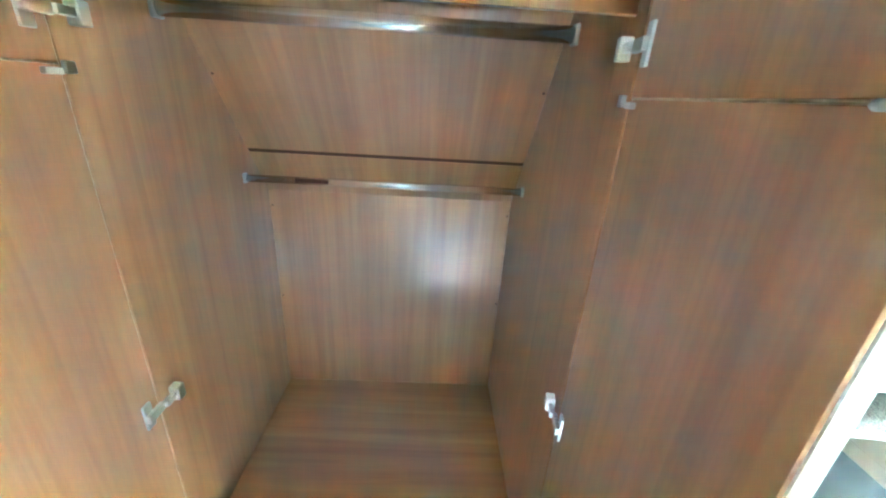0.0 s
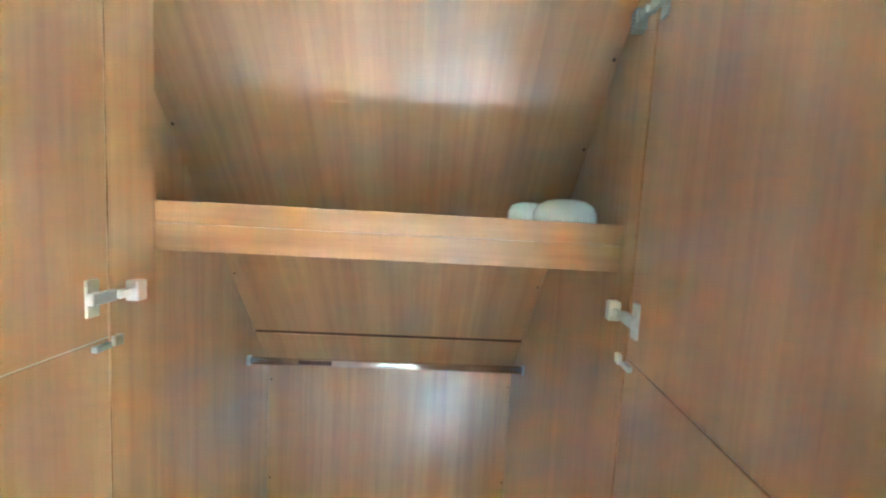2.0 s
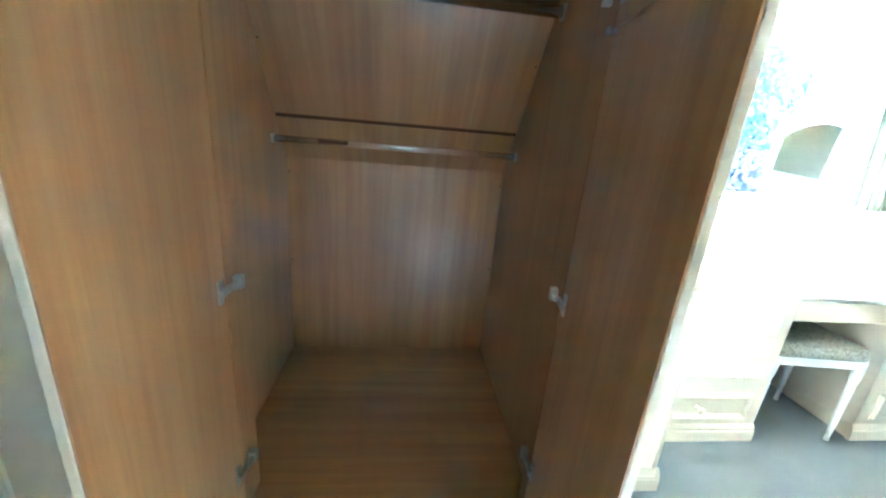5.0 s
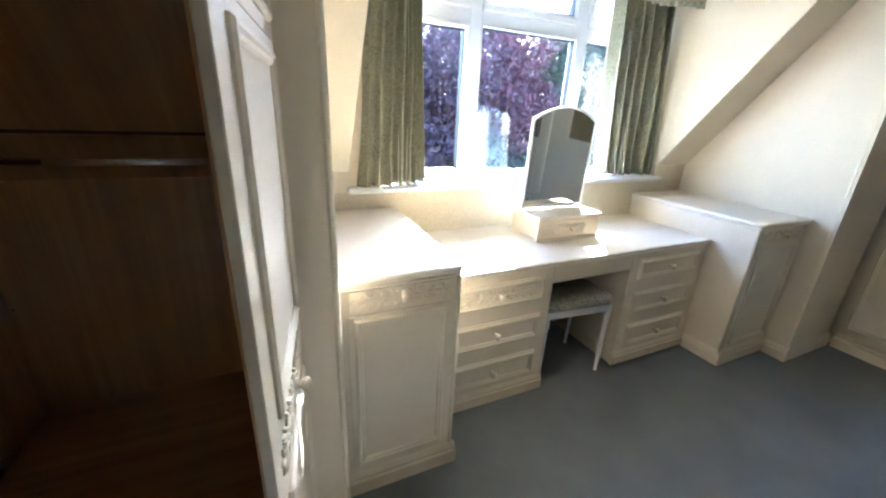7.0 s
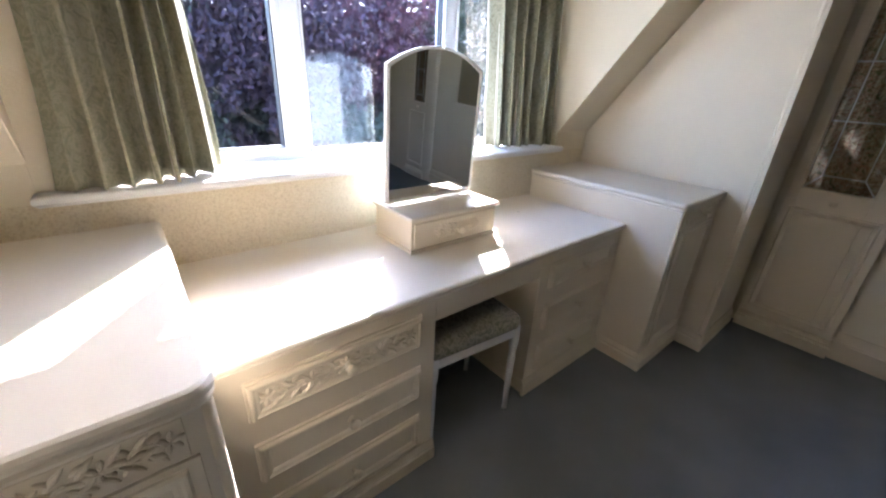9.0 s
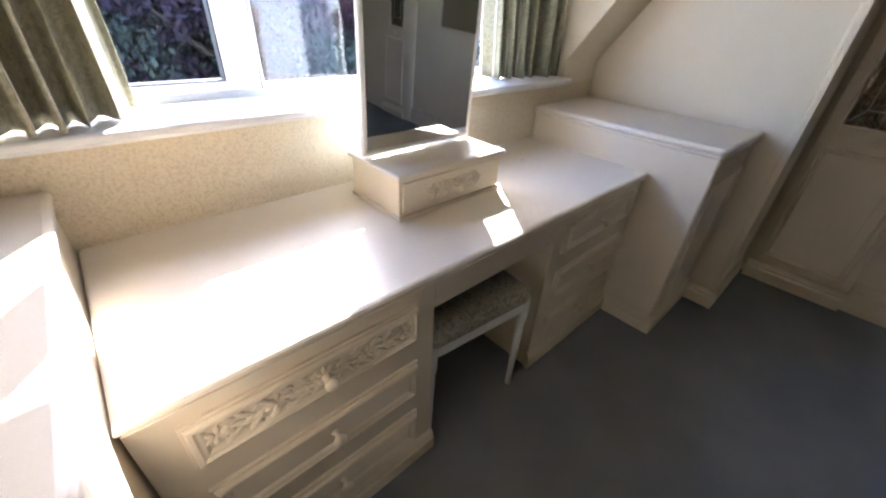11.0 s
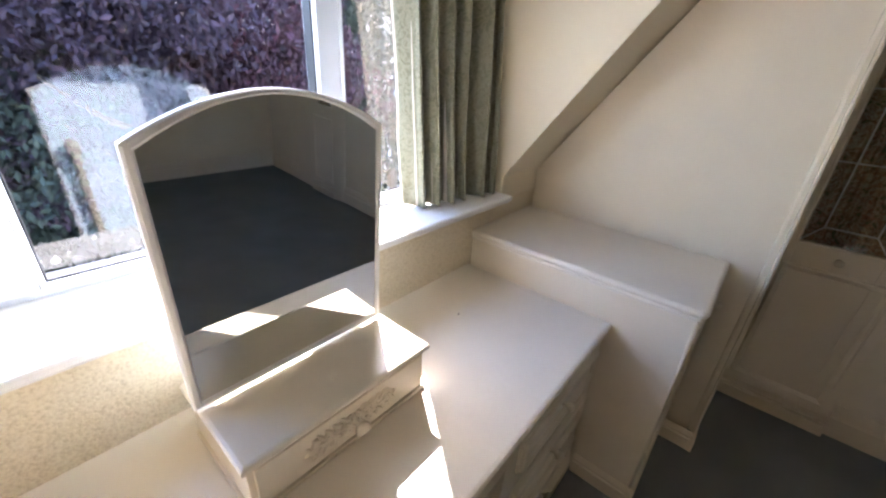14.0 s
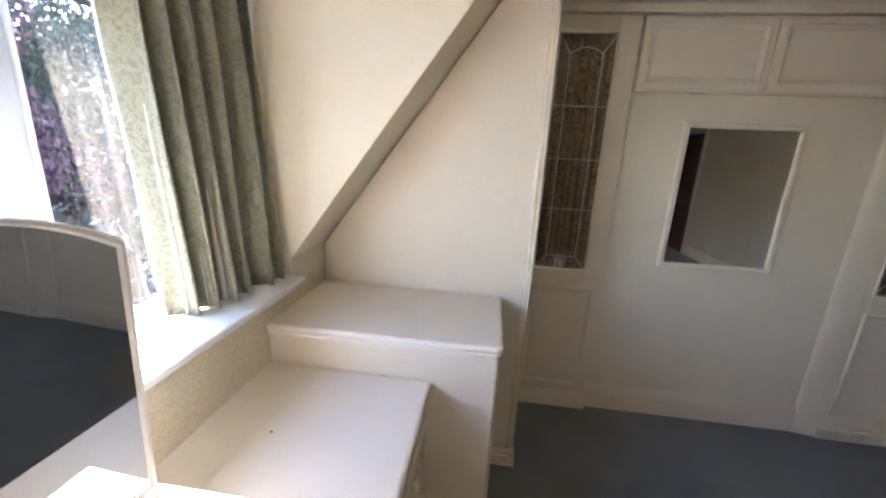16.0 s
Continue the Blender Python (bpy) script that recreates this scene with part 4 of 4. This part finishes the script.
smooth(part("seat", loft(bm, loops), SEAT_CLOTH, stool, "grey patterned upholstered seat"))
for a in ((SX0 + 0.035, SX1 - 0.035, SY0 + 0.006, SY0 + 0.024), (SX0 + 0.035, SX1 - 0.035, SY1 - 0.024, SY1 - 0.006), (SX0 + 0.006, SX0 + 0.024, SY0 + 0.035, SY1 - 0.035), (SX1 - 0.024, SX1 - 0.006, SY0 + 0.035, SY1 - 0.035)):
    part("seat_rail", boxed(*a, 0.398, 0.439, bev=0.003), WHITE_GLOSS, stool)
for x in (SX0 + 0.02, SX1 - 0.02):
    for y in (SY0 + 0.02, SY1 - 0.02):
        bm = lathe(bmesh.new(), [(0.009, 0.0), (0.012, 0.006), (0.009, 0.014), (0.011, 0.06), (0.015, 0.30), (0.012, 0.31), (0.018, 0.345), (0.0195, 0.36), (0.0195, 0.440)], pose(x, y, 0), 14)
        smooth(part("leg", bm, WHITE_GLOSS, stool))

stool.matrix_basis = Matrix.Translation((1.075, 0.060, 0)) @ pose(0, 0, 0, 0, 0, -5)

# ---- outside ----
setting("ground", boxed(-400, 400, -400, 900, -3.0, -2.8), LAWN, "grey paved ground reaching far away", "ground")


def crown(centre, size, n, leaf, seed):
    """Many small leaves in uneven clumps with gaps between."""
    rnd = random.Random(seed)
    clumps = []
    for _ in range(46):
        v = Vector((rnd.gauss(0, 1), rnd.gauss(0, 1), rnd.gauss(0, 1))).normalized() * rnd.uniform(0.45, 1.0)
        clumps.append((Vector((v.x * size[0], v.y * size[1], v.z * size[2])) + Vector(centre), rnd.uniform(0.25, 0.55) * min(size)))
    verts, faces = [], []
    for _ in range(n):
        c, r = rnd.choice(clumps)
        v = Vector((rnd.gauss(0, 1), rnd.gauss(0, 1), rnd.gauss(0, 1))).normalized() * r * rnd.uniform(0.3, 1.0) ** 0.5
        q = Euler((rnd.uniform(0, 6.3), rnd.uniform(0, 6.3), rnd.uniform(0, 6.3))).to_matrix()
        s = leaf * rnd.uniform(0.6, 1.4)
        k = len(verts)
        verts += [c + v + q @ Vector(p) for p in ((-s, 0, 0), (0, -0.45 * s, 0.1 * s), (s, 0, 0), (0, 0.45 * s, 0.1 * s))]
        faces.append((k, k + 1, k + 2, k + 3))
    me = bpy.data.meshes.new("crown")
    me.from_pydata([tuple(v) for v in verts], [], faces)
    bm = bmesh.new()
    bm.from_mesh(me)
    bpy.data.meshes.remove(me)
    return bm


def tree(x, y, height, spread, mat, n, seed, label, leaf=0.085):
    rnd = random.Random(seed)
    t = thing("tree", (x, y, -2.8), label, "tree", "trees in the garden")
    bm = bmesh.new()
    top = -2.8 + height
    tube(bm, [(x, y, -2.9), (x + 0.06, y, -2.0), (x - 0.04, y + 0.05, -2.8 + height * 0.45), (x + 0.05, y, top - spread * 0.6)], [0.2, 0.16, 0.11, 0.04], 10)
    for k in range(7):
        a, z = k * 2.4 + rnd.random(), -2.8 + height * rnd.uniform(0.3, 0.7)
        r = spread * rnd.uniform(0.5, 0.8)
        tube(bm, [(x, y, z), (x + r * 0.5 * math.cos(a), y + r * 0.5 * math.sin(a), z + 0.35), (x + r * math.cos(a), y + r * math.sin(a), z + 0.9)], [0.07, 0.045, 0.015], 7)
    part("trunk", bm, BARK, t)
    part("crown", crown((x, y, -2.8 + height * 0.58), (spread, spread, height * 0.42), n, leaf, seed), mat, t)
    return t


tree(0.3, 7.4, 7.0, 2.0, LEAF_GREEN, 40000, 12, "tall dark green leafy garden tree", 0.055)
tree(2.5, 7.0, 6.5, 1.7, LEAF_PURPLE, 34000, 13, "tall dark copper-leaved garden tree", 0.055)
tree(4.8, 7.0, 6.4, 1.7, LEAF_RED, 32000, 18, "tall red-leaved tree in the garden", 0.055)
tree(4.0, 5.6, 4.1, 1.2, LEAF_GREEN, 20000, 19, "low dark green garden bush", 0.05)
tree(6.9, 8.2, 6.6, 2.0, LEAF_GREEN, 40000, 14, "dark green leafy garden tree", 0.06)
tree(7.4, 6.9, 5.6, 1.5, LEAF_PALE, 1100, 15, "blossoming garden tree with white flower heads", 0.075)
tree(9.6, 7.6, 6.0, 2.2, LEAF_GREEN, 40000, 20, "dark green leafy garden tree", 0.06)
tree(12.5, 8.0, 6.6, 2.6, LEAF_GREEN, 24000, 16, "dark green leafy garden tree", 0.07)


def hedge(x0, x1, y, z1, n, seed):
    rnd = random.Random(seed)
    verts, faces = [], []
    for _ in range(n):
        x = rnd.uniform(x0, x1)
        top = z1 + 0.5 * math.sin(x * 1.3) + 0.3 * math.sin(x * 3.1)
        c = Vector((x, y + rnd.uniform(-0.6, 0.6), -2.8 + (top + 2.8) * rnd.random() ** 0.8))
        q = Euler((rnd.uniform(0, 6.3), rnd.uniform(0, 6.3), rnd.uniform(0, 6.3))).to_matrix()
        s = 0.15 * rnd.uniform(0.6, 1.4)
        k = len(verts)
        verts += [c + q @ Vector(p) for p in ((-s, 0, 0), (0, -0.5 * s, 0), (s, 0, 0), (0, 0.5 * s, 0))]
        faces.append((k, k + 1, k + 2, k + 3))
    me = bpy.data.meshes.new("hedge")
    me.from_pydata([tuple(v) for v in verts], [], faces)
    me.materials.append(LEAF_GREEN)
    return tagged(new("hedge", me), "tall dense dark green garden hedge", "hedge", kind="stuff")


hedge(-4, 3, 10.5, 2.3, 20000, 21)
hedge(3, 24, 10.5, 3.6, 76000, 22)
